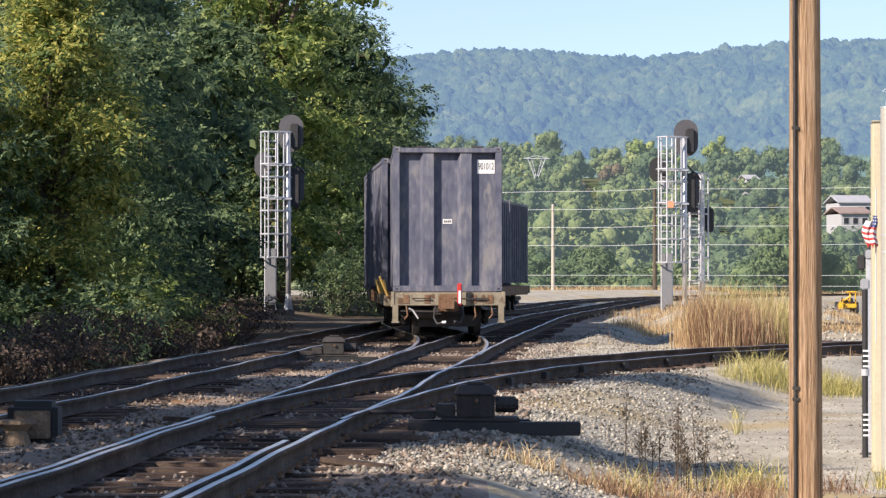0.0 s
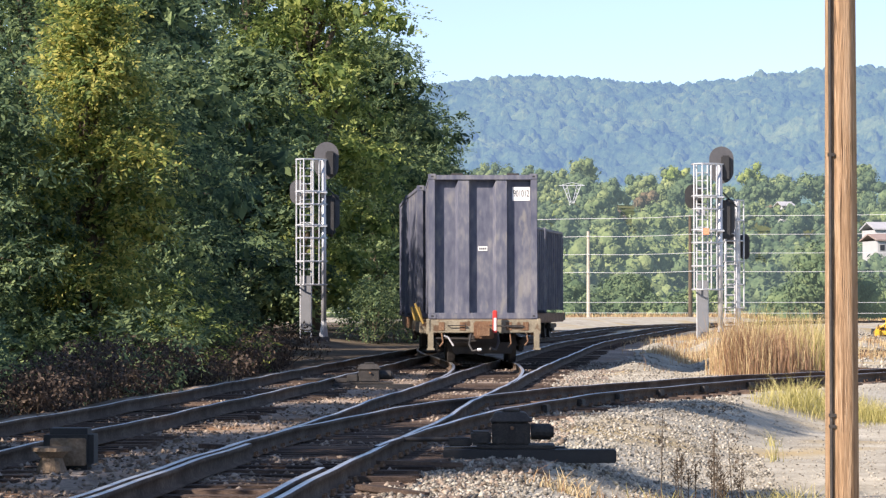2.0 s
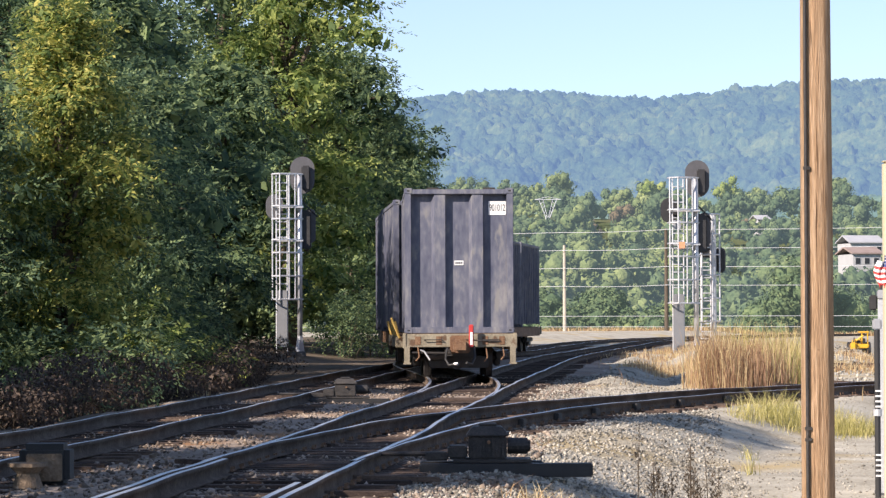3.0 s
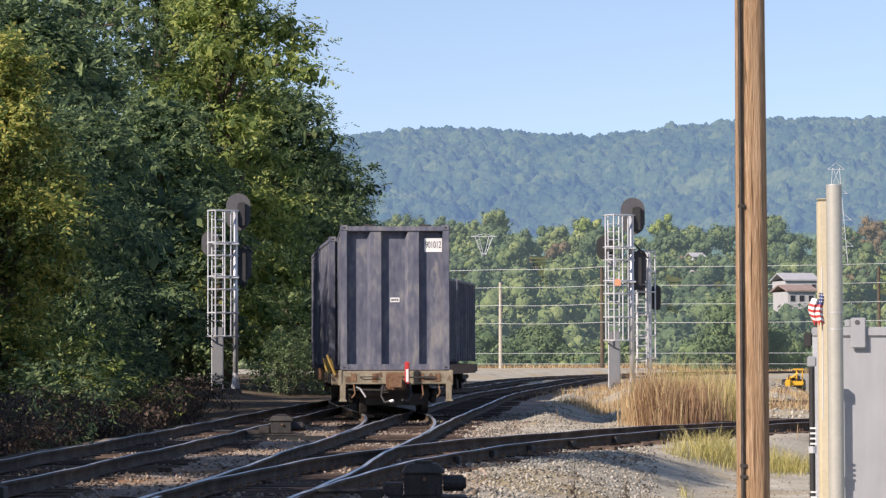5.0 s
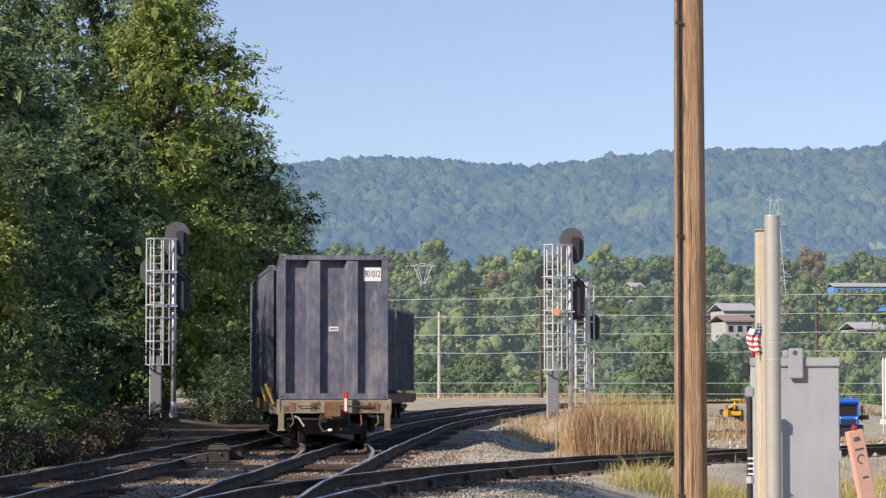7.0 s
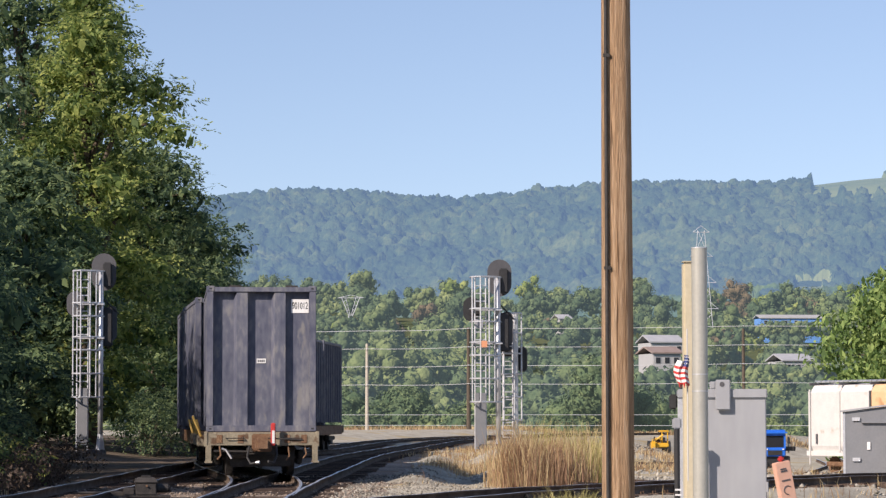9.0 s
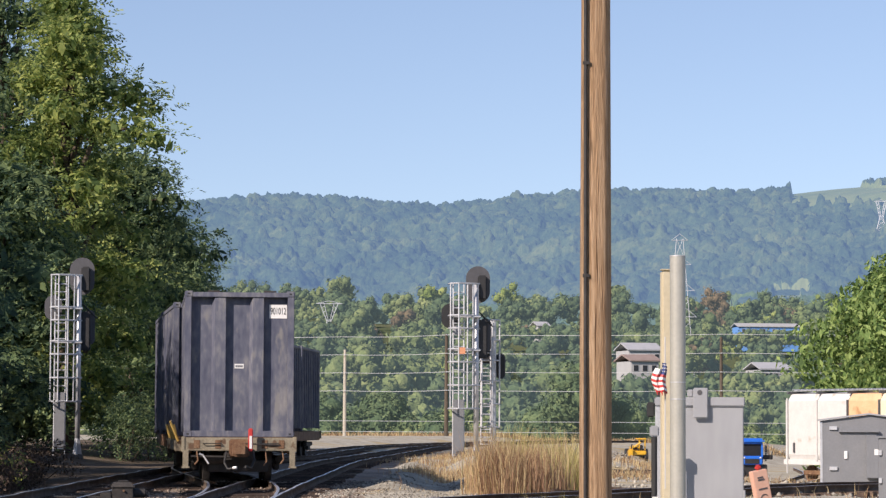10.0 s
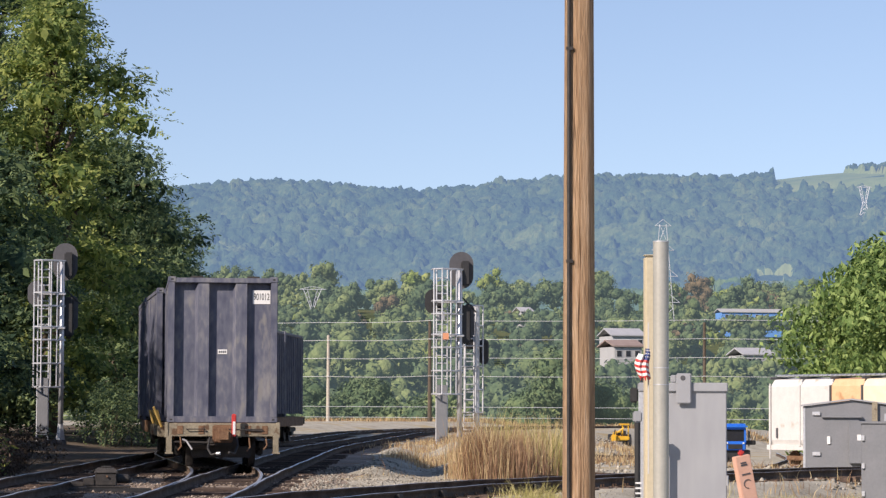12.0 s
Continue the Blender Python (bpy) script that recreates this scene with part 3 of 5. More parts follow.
def canopy(name, label, rng, y0, y1, rows, cols, mat, cell=11.0, half=(-0.185, 0.275)):
    """Far woods as one rolling roof of crowns: the highest dome wins at each place."""
    yy = np.linspace(y0, y1, rows)[:, None] + np.zeros((1, cols))
    xx = yy * np.linspace(half[0], half[1], cols)[None]
    yy = yy + rng.normal(size=yy.shape) * 0.8
    xx = xx + rng.normal(size=xx.shape) * 0.35
    table = rng.random((5, 4096))
    best, tone = np.full(xx.shape, 0.4), np.zeros(xx.shape, int)
    ci, cj = np.floor(xx / cell).astype(int), np.floor(yy / cell).astype(int)
    for di in (-1, 0, 1):
        for dj in (-1, 0, 1):
            key = ((ci + di) * 7919 + (cj + dj) * 104729) % 4096
            px, py, rad, tall, hue = (q[key] for q in table)
            d2 = (xx - (ci + di + px) * cell) ** 2 + (yy - (cj + dj + py) * cell) ** 2
            rad = cell * (0.5 + 0.45 * rad)
            dome = (3.5 + 8.0 * tall ** 1.5 + 4.0 * (hue > 0.985)) * np.sqrt(np.clip(1 - d2 / rad ** 2, 0, 1))
            win = dome > best
            best = np.where(win, dome, best)
            tone = np.where(win, np.searchsorted((0.42, 0.84), hue), tone)
    gz0 = ground_z(xx, yy)
    patch = wave(xx, yy, 75.0, 5) + 0.6 * wave(xx, yy, 31.0, 2)           # stands of lighter and darker trees
    tone = np.clip(tone + (patch > 1.05) - (patch < -0.75), 0, 2)
    for u0, u1, e0, e1 in MEADOWS:
        rag = 0.0012 * np.sin(xx / yy * 900) + 0.0006 * np.sin(xx / yy * 2900 + 1)
        grass = (xx / yy > u0 + rag) & (xx / yy < u1 + rag) & ((gz0 + 3) / yy > e0 + rag) & ((gz0 + 3) / yy < e1)
        best, tone = np.where(grass, 1.0, best), np.where(grass, 3, tone)
    best = best * smoothstep(y0, y0 + 30, yy) * (1 + 0.07 * rng.normal(size=best.shape))
    v = np.stack([xx, yy, gz0 + best], 2).reshape(-1, 3)
    q = (np.arange(rows - 1)[:, None] * cols + np.arange(cols - 1)).ravel()
    ob = new(name, raw(name, v, np.c_[q, q + 1, q + 1 + cols, q + cols], mat, tone[:-1, :-1].ravel()))
    ob.data.polygons.foreach_set("use_smooth", [True] * len(ob.data.polygons))
    return tagged(ob, label, "woods", kind="stuff")


rng = np.random.default_rng(5)
# far hills take the ridge material, and its emitted haze with it
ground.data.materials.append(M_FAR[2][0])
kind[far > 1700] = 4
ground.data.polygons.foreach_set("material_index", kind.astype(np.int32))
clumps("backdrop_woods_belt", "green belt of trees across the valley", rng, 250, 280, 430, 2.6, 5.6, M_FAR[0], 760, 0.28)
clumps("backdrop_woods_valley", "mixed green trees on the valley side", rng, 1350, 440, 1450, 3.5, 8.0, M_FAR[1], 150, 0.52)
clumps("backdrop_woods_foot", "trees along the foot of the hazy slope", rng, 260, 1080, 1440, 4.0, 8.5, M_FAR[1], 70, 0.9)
canopy("backdrop_woods_slope", "wooded slope below the ridge with haze glow in its colour", rng, 1380, 1960, 130, 620, M_FAR[3])
canopy("backdrop_woods_ridge", "wooded ridge on the skyline with blue haze glow in its colour", rng, 1900, 3050, 300, 720, M_FAR[2])


# ---------------------------------------------------------------- the train
def frame_at(line, s, z=0.0):
    p, d = along(line, s)
    return Matrix.Translation((p.x, p.y, z)) @ pose(0, 0, 0, 0, 0, math.degrees(math.atan2(d.y, d.x)) - 90)


def chord(line, s, long, z=0.0):
    p, _ = along(line, s)
    q, _ = along(line, s + long)
    d = (q - p).normalized()
    return Matrix.Translation((p.x, p.y, z)) @ pose(0, 0, 0, 0, 0, math.degrees(math.atan2(d.y, d.x)) - 90)


CW, CH, CL = 1.30, 3.46, 6.06      # half width, height, length of a waste container


def text_mesh(body, size):
    cu = bpy.data.curves.new("text", "FONT")
    cu.body, cu.size, cu.align_x, cu.align_y, cu.extrude = body, size, "CENTER", "CENTER", 0.001
    ob = bpy.data.objects.new("text", cu)
    me = bpy.data.meshes.new_from_object(ob)
    bpy.data.objects.remove(ob)
    return me


def container():
    """Origin at the middle of the near lower edge, y along the train."""
    t = thing("waste_container", "tall dark blue-grey ribbed steel waste container on a flatcar", "container", "waste containers of the train")
    part("end_wall", B(-CW + 0.1, CW - 0.1, 0.18, 0.22, 0.12, CH - 0.1), M_CONT, t)
    part("far_wall", B(-CW + 0.1, CW - 0.1, CL - 0.1, CL - 0.06, 0.12, CH - 0.1), M_CONT, t)
    for x in (-CW, CW - 0.16):
        part("corner_post", B(x, x + 0.16, 0.0, 0.16, 0.1, CH - 0.12, bevel=0.012), M_CONT, t)
        part("corner_post", B(x, x + 0.16, CL - 0.16, CL, 0.1, CH - 0.12, bevel=0.012), M_CONT, t)
    part("bottom_rail", B(-CW, CW, 0.0, 0.18, 0.0, 0.15, bevel=0.012), M_CONT, t)
    part("top_rail", B(-CW, CW, 0.0, 0.18, CH - 0.14, CH - 0.02, bevel=0.012), M_CONT, t)
    for x in (-0.46, 0.44):                      # the broad uprights, chamfered at the head
        bm = bmesh.new()
        prof = [(-0.2, 0.18), (-0.13, 0.03), (0.13, 0.03), (0.13, 0.18)]
        lo = [bm.verts.new((x + u, v, 0.15)) for u, v in prof]
        hi = [bm.verts.new((x + u, v, CH - 0.14 - (0.16 if i == 0 else 0))) for i, (u, v) in enumerate(prof)]
        for i in range(4):
            bm.faces.new((lo[i], lo[(i + 1) % 4], hi[(i + 1) % 4], hi[i]))
        bm.faces.new(hi)
        part("rib", bm, M_CONT, t)
    for side in (-1, 1):
        x = side * (CW - 0.06)
        part("side_wall", B(min(x, x - side * 0.03), max(x, x - side * 0.03), 0.16, CL - 0.16, 0.12, CH - 0.06), M_CONT, t)
        part("side_rail", B(side * CW - 0.09, side * CW + 0.09 - 0.0 if side < 0 else CW, 0.18, CL - 0.18, CH - 0.13, CH - 0.03, bevel=0.01) if side > 0 else B(-CW, -CW + 0.09, 0.18, CL - 0.18, CH - 0.13, CH - 0.03, bevel=0.01), M_CONT, t)
        for i in range(9):
            y = 0.55 + i * (CL - 1.1) / 8
            a, b = sorted((side * (CW - 0.058), side * (CW - 0.005)))
            part("side_rib", B(a, b, y - 0.07, y + 0.07, 0.12, CH - 0.14, bevel=0.012), M_CONT, t)
    for x in (-CW - 0.01, CW - 0.19):
        for z in (0.0, CH - 0.13):
            bm = B(x, x + 0.2, -0.012, 0.18, z, z + 0.14, bevel=0.018)
            c = part("corner_casting", bm, M_CONT, t)
            part("casting_hole", B(x + 0.06, x + 0.14, -0.016, 0.01, z + 0.045, z + 0.1, bevel=0.01), M_BLACK, c)
    part("cover", B(-CW + 0.1, CW - 0.1, 0.18, CL - 0.18, CH - 0.09, CH - 0.03), M_CONT, t, "dark mesh cover over the waste")
    for x in (-0.62, 0.72):
        bm = B(x - 0.15, x + 0.15, 0.02, 0.1, CH - 0.022, CH + 0.02, bevel=0.01)
        part("lid_hinge", bm, M_STEEL, t)
    return t


M_PLATE = material("white_plate", [(0.7, 0.7, 0.68), (0.8, 0.8, 0.78)], 0.5, scale=3, fine=20, bump=0)
S0 = 17.4
can = container()
s = S0
spots = []
for i in range(8):
    spots.append((s, chord(LINE_X, s, CL, 1.05)))
    s += CL + (0.32 if i % 4 != 3 else 1.9)
can.matrix_world = spots[0][1] @ pose(0, 0, 0, 0, 0, -1.9)
for _, m in spots[1:]:
    c = copy_thing(can, m)
can["label"] = "tall dark blue-grey waste container numbered 901012 ending the train"
plate = part("number_plate", B(0.71, 1.13, 0.168, 0.179, CH - 0.63, CH - 0.30), M_PLATE, can, "white plate with black numerals")
num = text_mesh("901012", 0.145)
num.materials.append(M_BLACK)
num.transform(Matrix.Translation((0.92, 0.164, CH - 0.465)) @ pose(0, 0, 0, 90) @ Matrix.Diagonal((0.88, 1.6, 1, 1)))
part("numerals", num, None, plate)
lab = part("label_plate", B(-0.11, 0.11, 0.168, 0.179, 1.63, 1.74), M_PLATE, can, "small white label")
for i in range(4):
    part("print_bar", B(-0.085 + i * 0.045, -0.055 + i * 0.045, 0.163, 0.167, 1.66, 1.71), M_DISC, lab)


def flatcar(s, count):
    """A flatcar under count containers, from s metres along the train's line."""
    long = count * (CL + 0.32) - 0.32
    m = chord(LINE_X, s, long)
    t = thing("flatcar", "tan weathered flatcar carrying waste containers", "railway car", "flatcars of the train", m)
    L0, L1 = -0.25, long + 0.25
    part("end_sill", B(-1.36, 1.36, L0, L0 + 0.14, 0.72, 1.04, bevel=0.015), M_SILL, t, "tan end sill with worn paint")
    part("end_sill", B(-1.36, 1.36, L1 - 0.14, L1, 0.72, 1.04, bevel=0.015), M_SILL, t)
    for x in (-1.3, 1.12):
        part("side_sill", B(x, x + 0.18, L0 + 0.14, L1 - 0.14, 0.66, 1.02, bevel=0.015), M_RUST, t)
    part("deck", B(-1.1, 1.1, L0 + 0.14, L1 - 0.14, 0.96, 1.045), M_RUST, t)
    part("center_sill", B(-0.25, 0.25, L0 + 0.2, L1 - 0.2, 0.55, 0.96), M_STEEL, t)
    for y in (1.75, long - 1.75):
        tr = part("truck", B(-0.9, 0.9, y - 0.2, y + 0.2, 0.4, 0.6, bevel=0.03), M_STEEL, t)
        for x in (-0.99, 0.99):
            bm = B(x - 0.08, x + 0.08, y - 1.15, y + 1.15, 0.42, 0.6, bevel=0.03)
            box(bm, x - 0.07, x + 0.07, y - 0.4, y + 0.4, 0.25, 0.45, bevel=0.03)
            part("side_frame", bm, M_STEEL, tr)
        # beam added to close the bright gap under the car
        part("brake_beam", B(-0.72, 0.72, y - 1.5 if y < 5 else y + 1.3, y - 1.3 if y < 5 else y + 1.5, 0.22, 0.5, bevel=0.03), M_STEEL, tr)
        for dy in (-0.88, 0.88):
            part("axle", T((-0.9, y + dy, 0.46), (0.9, y + dy, 0.46), 0.075), M_STEEL, tr)
            for x in (-0.7525, 0.7525):
                bm = T((x - 0.065, y + dy, 0.46), (x + 0.065, y + dy, 0.46), 0.455, n=28)
                sgn = 1 if x > 0 else -1
                tube(bm, (x - sgn * 0.055, y + dy, 0.46), (x - sgn * 0.095, y + dy, 0.46), 0.49, n=28)
                part("wheel", bm, M_STEEL, tr)
    # unseen dark tank and beam, added so the underside goes dark
    part("air_tank", T((-0.9, 5.0, 0.62), (0.6, 5.0, 0.62), 0.22, n=14), M_STEEL, t)
    part("equalising_beam", B(-1.05, 1.05, 3.4, 3.6, 0.3, 0.66, bevel=0.03), M_STEEL, t)
    return t, m


def end_gear(t):
    """Coupler, steps, hoses and brake gear on the near end of the last car."""
    cp = part("coupler", B(-0.14, 0.14, -0.75, -0.1, 0.62, 0.88, bevel=0.04), M_RUST, t, "rusty knuckle coupler")
    bm = B(-0.19, 0.16, -0.98, -0.7, 0.6, 0.92, bevel=0.06)
    part("knuckle", bm, M_RUST, cp)
    part("striker", B(-0.24, 0.24, -0.3, -0.22, 0.58, 1.0, bevel=0.03), M_RUST, cp)
    part("uncoupling_lever", T((0.1, -0.42, 0.9), (0.95, -0.42, 0.86), 0.016, n=6), M_STEEL, t)
    for x in (-0.85, 0.5):                   # grab irons on the sill
        bm = T((x, -0.31, 0.9), (x + 0.42, -0.31, 0.9), 0.012, n=6)
        for e in (x, x + 0.42):
            tube(bm, (e, -0.31, 0.9), (e, -0.25, 0.9), 0.012, n=6)
        part("grab_iron", bm, M_STEEL, t)
    for x in (-1.33, 1.19):                  # stirrup steps
        bm = B(x, x + 0.14, -0.27, -0.23, 0.32, 0.74, bevel=0.008)
        box(bm, x - 0.02, x + 0.16, -0.32, -0.2, 0.32, 0.36)
        part("sill_step", bm, M_SILL, t, "tan sill step")
    mk = part("end_marker", B(0.2, 0.31, -0.5, -0.4, 0.72, 1.26, bevel=0.02), M_RED, t, "red end-of-train marker with a white stripe")
    part("marker_stripe", B(0.225, 0.285, -0.506, -0.498, 0.78, 1.08), M_PLATE, mk)
    bm = bmesh.new()
    pts = [(0.32, -0.42, 0.75), (0.34, -0.55, 0.5), (0.25, -0.68, 0.32), (0.12, -0.8, 0.36)]
    for a, b in zip(pts, pts[1:]):
        tube(bm, a, b, 0.03, n=8)
    part("brake_hose", bm, M_BLACK, t)
    bm = T((-0.85, -0.3, 0.62), (-0.72, -0.34, 0.42), 0.022, n=6)
    tube(bm, (-0.85, -0.3, 0.62), (-0.95, -0.3, 0.66), 0.022, n=6)
    part("brake_rod", bm, M_GALV, t)
    part("cross_pipe", T((-1.15, -0.2, 0.6), (-0.2, -0.2, 0.58), 0.025, n=6), M_STEEL, t)


def end_details(t):
    """Air hose, chains, brake beam and corner irons under the near sill."""
    for x, z in ((-1.0, 0.5), (0.62, 0.48), (1.02, 0.52)):
        bm = T((x, -0.24, 0.72), (x + 0.03, -0.28, z), 0.018, n=6)
        tube(bm, (x + 0.03, -0.28, z), (x - 0.05, -0.3, z - 0.1), 0.018, n=6)
        part("hanger", bm, M_RUST, t)
    bm = bmesh.new()
    pts = [(-0.3, -0.3, 0.7), (-0.36, -0.5, 0.45), (-0.28, -0.62, 0.3), (-0.14, -0.7, 0.33)]
    for a, b in zip(pts, pts[1:]):
        tube(bm, a, b, 0.026, n=8)
    part("air_hose", bm, M_BLACK, t, "black rubber air hose")
    part("hose_coupling", T((-0.16, -0.7, 0.33), (-0.08, -0.74, 0.34), 0.035, n=8), M_GALV, t)
    part("brake_cylinder", T((-0.75, 0.1, 0.55), (-0.35, 0.1, 0.55), 0.13, n=14), M_STEEL, t)
    part("draft_box", B(-0.36, 0.36, -0.2, 0.0, 0.5, 0.74, bevel=0.02), M_STEEL, t)
    for x in (-1.36, 1.28):
        part("corner_iron", B(x, x + 0.08, -0.27, -0.1, 0.7, 1.06, bevel=0.01), M_SILL, t)
    for x in (-1.0, -0.5, 0.6, 1.0):
        part("rivet_plate", B(x - 0.07, x + 0.07, -0.262, -0.25, 0.78, 0.98, bevel=0.004), M_RUST, t)
    bm = T((-1.42, 0.35, 0.95), (-1.62, 0.2, 1.42), 0.03, n=8)
    part("brake_stick", bm, M_OCHRE, t, "ochre yellow brake lever")


for j in range(2):
    n = 4
    car, m = flatcar(spots[4 * j][0], n)
    if j == 0:
        end_gear(car)
        end_details(car)
    for k in range(3):                           # winch posts on the left side
        y = 0.9 + k * 3.1
        bm = T((-1.42, y, 0.95), (-1.52, y, 1.34), 0.035, n=8)
        part("stanchion", bm, M_OCHRE, car, "ochre yellow side stanchion")
        part("winch", B(-1.5, -1.3, y - 0.14, y + 0.14, 0.7, 0.98, bevel=0.02), M_SILL, car)


# ---------------------------------------------------------------- signals
def signal_head(parent, x, y, z, r, tall=0.0):
    h = part("signal_head", bmesh.new(), M_DISC, parent, "dark round-topped signal head with a hooded lamp")
    bm = bmesh.new()
    n = 28
    ring = [(x + r * math.cos(a), z + tall / 2 + r * math.sin(a)) for a in [math.pi * i / n for i in range(n + 1)]]
    ring += [(x + r * math.cos(a), z - tall / 2 + r * math.sin(a)) for a in [math.pi + math.pi * i / n for i in range(n + 1)]]
    f0 = [bm.verts.new((u, y, v)) for u, v in ring]
    f1 = [bm.verts.new((u, y + 0.03, v)) for u, v in ring]
    bm.faces.new(f0)
    bm.faces.new(f1[::-1])
    for i in range(len(ring)):
        bm.faces.new((f0[i], f0[(i + 1) % len(ring)], f1[(i + 1) % len(ring)], f1[i]))
    bm.to_mesh(h.data)
    bm.free()
    return h


def hood(parent, x, y, z, r, tall):
    """The lamp housing and its hood, seen from behind."""
    bm = B(x - r, x + r, y - 0.32, y - 0.01, z - tall / 2, z + tall / 2, bevel=0.05)
    part("lamp_housing", bm, M_BLACK, parent)


def ladder(parent, x0, x1, y, z0, z1, step=0.3, r=0.03):
    for x in (x0, x1):
        part("stile", T((x, y, z0), (x, y, z1), r, n=6), M_GALV, parent)
    k = int((z1 - z0) / step)
    for i in range(1, k):
        part("rung", T((x0, y, z0 + i * step), (x1, y, z0 + i * step), r * 0.8, n=6), M_GALV, parent)


def signal(x, y, label, sunk=0.02):
    z = float(ground_z(x, y)) - sunk
    t = thing("railway_signal", label, "signal", "railway signals", Matrix.Translation((x, y, z)))
    H = 7.0
    part("foundation", B(-0.5, 0.5, -0.35, 0.35, -0.1, 0.12 + sunk, bevel=0.03), M_DISC, t)
    part("mast", T((0.28, 0, 0.1), (0.28, 0, H), 0.1, n=14), M_GALV, t, "galvanised tubular mast", smooth=True)
    bm = T((0.28, 0, 0.1), (0.28, 0, 0.75), 0.2, 0.11, n=6)
    part("mast_base", bm, M_CABINET, t)
    part("ladder_guard", B(-0.61, -0.21, -0.075, -0.045, 0.4, 2.5), M_BUNGALOW, t, "grey sheet-metal climbing guard")
    lad = part("ladder", B(-0.66, -0.16, -0.06, -0.03, 0.02, 0.08), M_GALV, t)
    ladder(lad, -0.62, -0.2, 0.0, 0.05, H - 0.05)
    cage = part("cage", T((-0.75, -0.35, 2.15), (-0.75, -0.35, H), 0.03, n=6), M_GALV, t)
    for xx, yy in ((-0.45, -0.6), (-0.1, -0.45), (0.12, -0.3)):
        part("cage_bar", T((xx, yy, 2.15), (xx, yy, H), 0.031, n=6), M_GALV, cage)
    for zz in (2.15, 3.05, 3.95, 4.45, 5.25, 5.75, H - 0.02):
        bm = bmesh.new()
        loop = [(-0.8, 0.05), (-0.75, -0.35), (-0.45, -0.6), (-0.1, -0.45), (0.12, -0.3), (0.4, 0.02)]
        for a, b in zip(loop, loop[1:]):
            tube(bm, (*a, zz), (*b, zz), 0.036, n=6)
        part("cage_hoop", bm, M_GALV, cage)
    for zz in (4.45, 5.75):
        part("platform", B(-0.75, 0.42, -0.3, 0.2, zz - 0.07, zz - 0.02), M_GALV, t)
    a = signal_head(t, 0.37, 0.35, 6.72 + 0.25, 0.47, 0.5)
    hood(a, 0.52, 0.34, 6.85, 0.17, 0.95)
    b = signal_head(t, -0.72, 0.35, 5.75, 0.33, 0.3)
    c = signal_head(t, 0.66, 0.35, 5.0, 0.22, 0.9)
    hood(c, 0.42, 0.34, 4.85, 0.3, 1.5)
    bm = T((0.3, 0.1, 6.0), (0.95, 0.4, 5.35), 0.03, n=6)
    part("brace", bm, M_BLACK, t)
    return t


signal(-6.25, 105, "galvanised ladder signal mast with dark heads before the wood")
signal(9.05, 105, "galvanised ladder signal mast on the open gravel side", 0.4)
right_signal = [o for o in bpy.data.objects if o.name.startswith("railway_signal")][-1]
[o for o in right_signal.children if o.name.startswith("signal_head")][1].data.materials[0] = M_BLACK
M_ORANGE = material("orange_tag", [(0.6, 0.25, 0.12), (0.7, 0.32, 0.18)], 0.6, scale=6, fine=30, bump=0)
part("tag_plate", B(-0.42, -0.2, -0.66, -0.63, 4.25, 4.5), M_ORANGE, right_signal, "orange tag plate")
part("junction_box", B(-0.6, -0.3, -0.12, 0.05, 5.0, 5.35, bevel=0.02), M_CABINET, right_signal, "pale junction box")
sx, sy = 10.15, 106.5
t = thing("railway_signal", "lower galvanised signal mast with a caged ladder and black hoods", "signal", "railway signals", Matrix.Translation((sx, sy, float(ground_z(sx, sy)) - 0.75)))
part("mast", T((0, 0, 0), (0, 0, 6.1), 0.1, n=12), M_GALV, t)
part("mast_base", T((0, 0, 0), (0, 0, 0.5), 0.16, 0.08, n=6), M_GALV, t)
lad = part("ladder", B(-0.5, -0.12, -0.06, -0.03, 1.2, 1.25), M_GALV, t)
ladder(lad, -0.5, -0.12, 0, 1.2, 6.1)
for zz in (1.9, 2.8, 3.7, 4.5, 5.3, 6.08):
    bm = bmesh.new()
    loop = [(-0.55, 0.05), (-0.5, -0.4), (-0.1, -0.55), (0.2, -0.35), (0.24, 0.05)]
    for a, b in zip(loop, loop[1:]):
        tube(bm, (*a, zz), (*b, zz), 0.03, n=6)
    part("cage_hoop", bm, M_GALV, t)
for xx, yy in ((-0.5, -0.4), (-0.1, -0.55), (0.2, -0.35)):
    part("cage_bar", T((xx, yy, 1.9), (xx, yy, 6.08), 0.032, n=6), M_GALV, t)
a = signal_head(t, -0.3, 0.35, 5.2, 0.33, 0.7)
hood(a, -0.2, 0.33, 5.1, 0.26, 1.4)
b = signal_head(t, 0.3, 0.35, 4.3, 0.2, 0.6)
hood(b, 0.28, 0.33, 4.25, 0.15, 0.9)


# ---------------------------------------------------------------- right side: poles and cabinets
def gz(x, y):
    return float(ground_z(x, y))


px, py = 3.29, 24.7
t = thing("utility_pole", "weathered brown wooden utility pole with a cable conduit", "pole", m=Matrix.Translation((px, py, gz(px, py))))
bm = bmesh.new()
rings = []
for i in range(30):
    r, z = 0.153 - i * 0.0011, -0.4 + i * 0.38
    rings.append([bm.verts.new(((r + 0.0025 * math.sin(k * 1.7 + 0.2 * i)) * math.cos(k * math.pi / 16), (r + 0.0025 * math.sin(k * 1.7)) * math.sin(k * math.pi / 16), z)) for k in range(32)])
for a, b in zip(rings, rings[1:]):
    for k in range(32):
        bm.faces.new((a[k], a[(k + 1) % 32], b[(k + 1) % 32], b[k]))
part("shaft", bm, M_POLE, t, smooth=True)
cd = part("conduit", T((-0.112, -0.13, -0.3), (-0.112, -0.13, 10), 0.016, n=8), M_STEEL, t, "dark cable run down the pole")
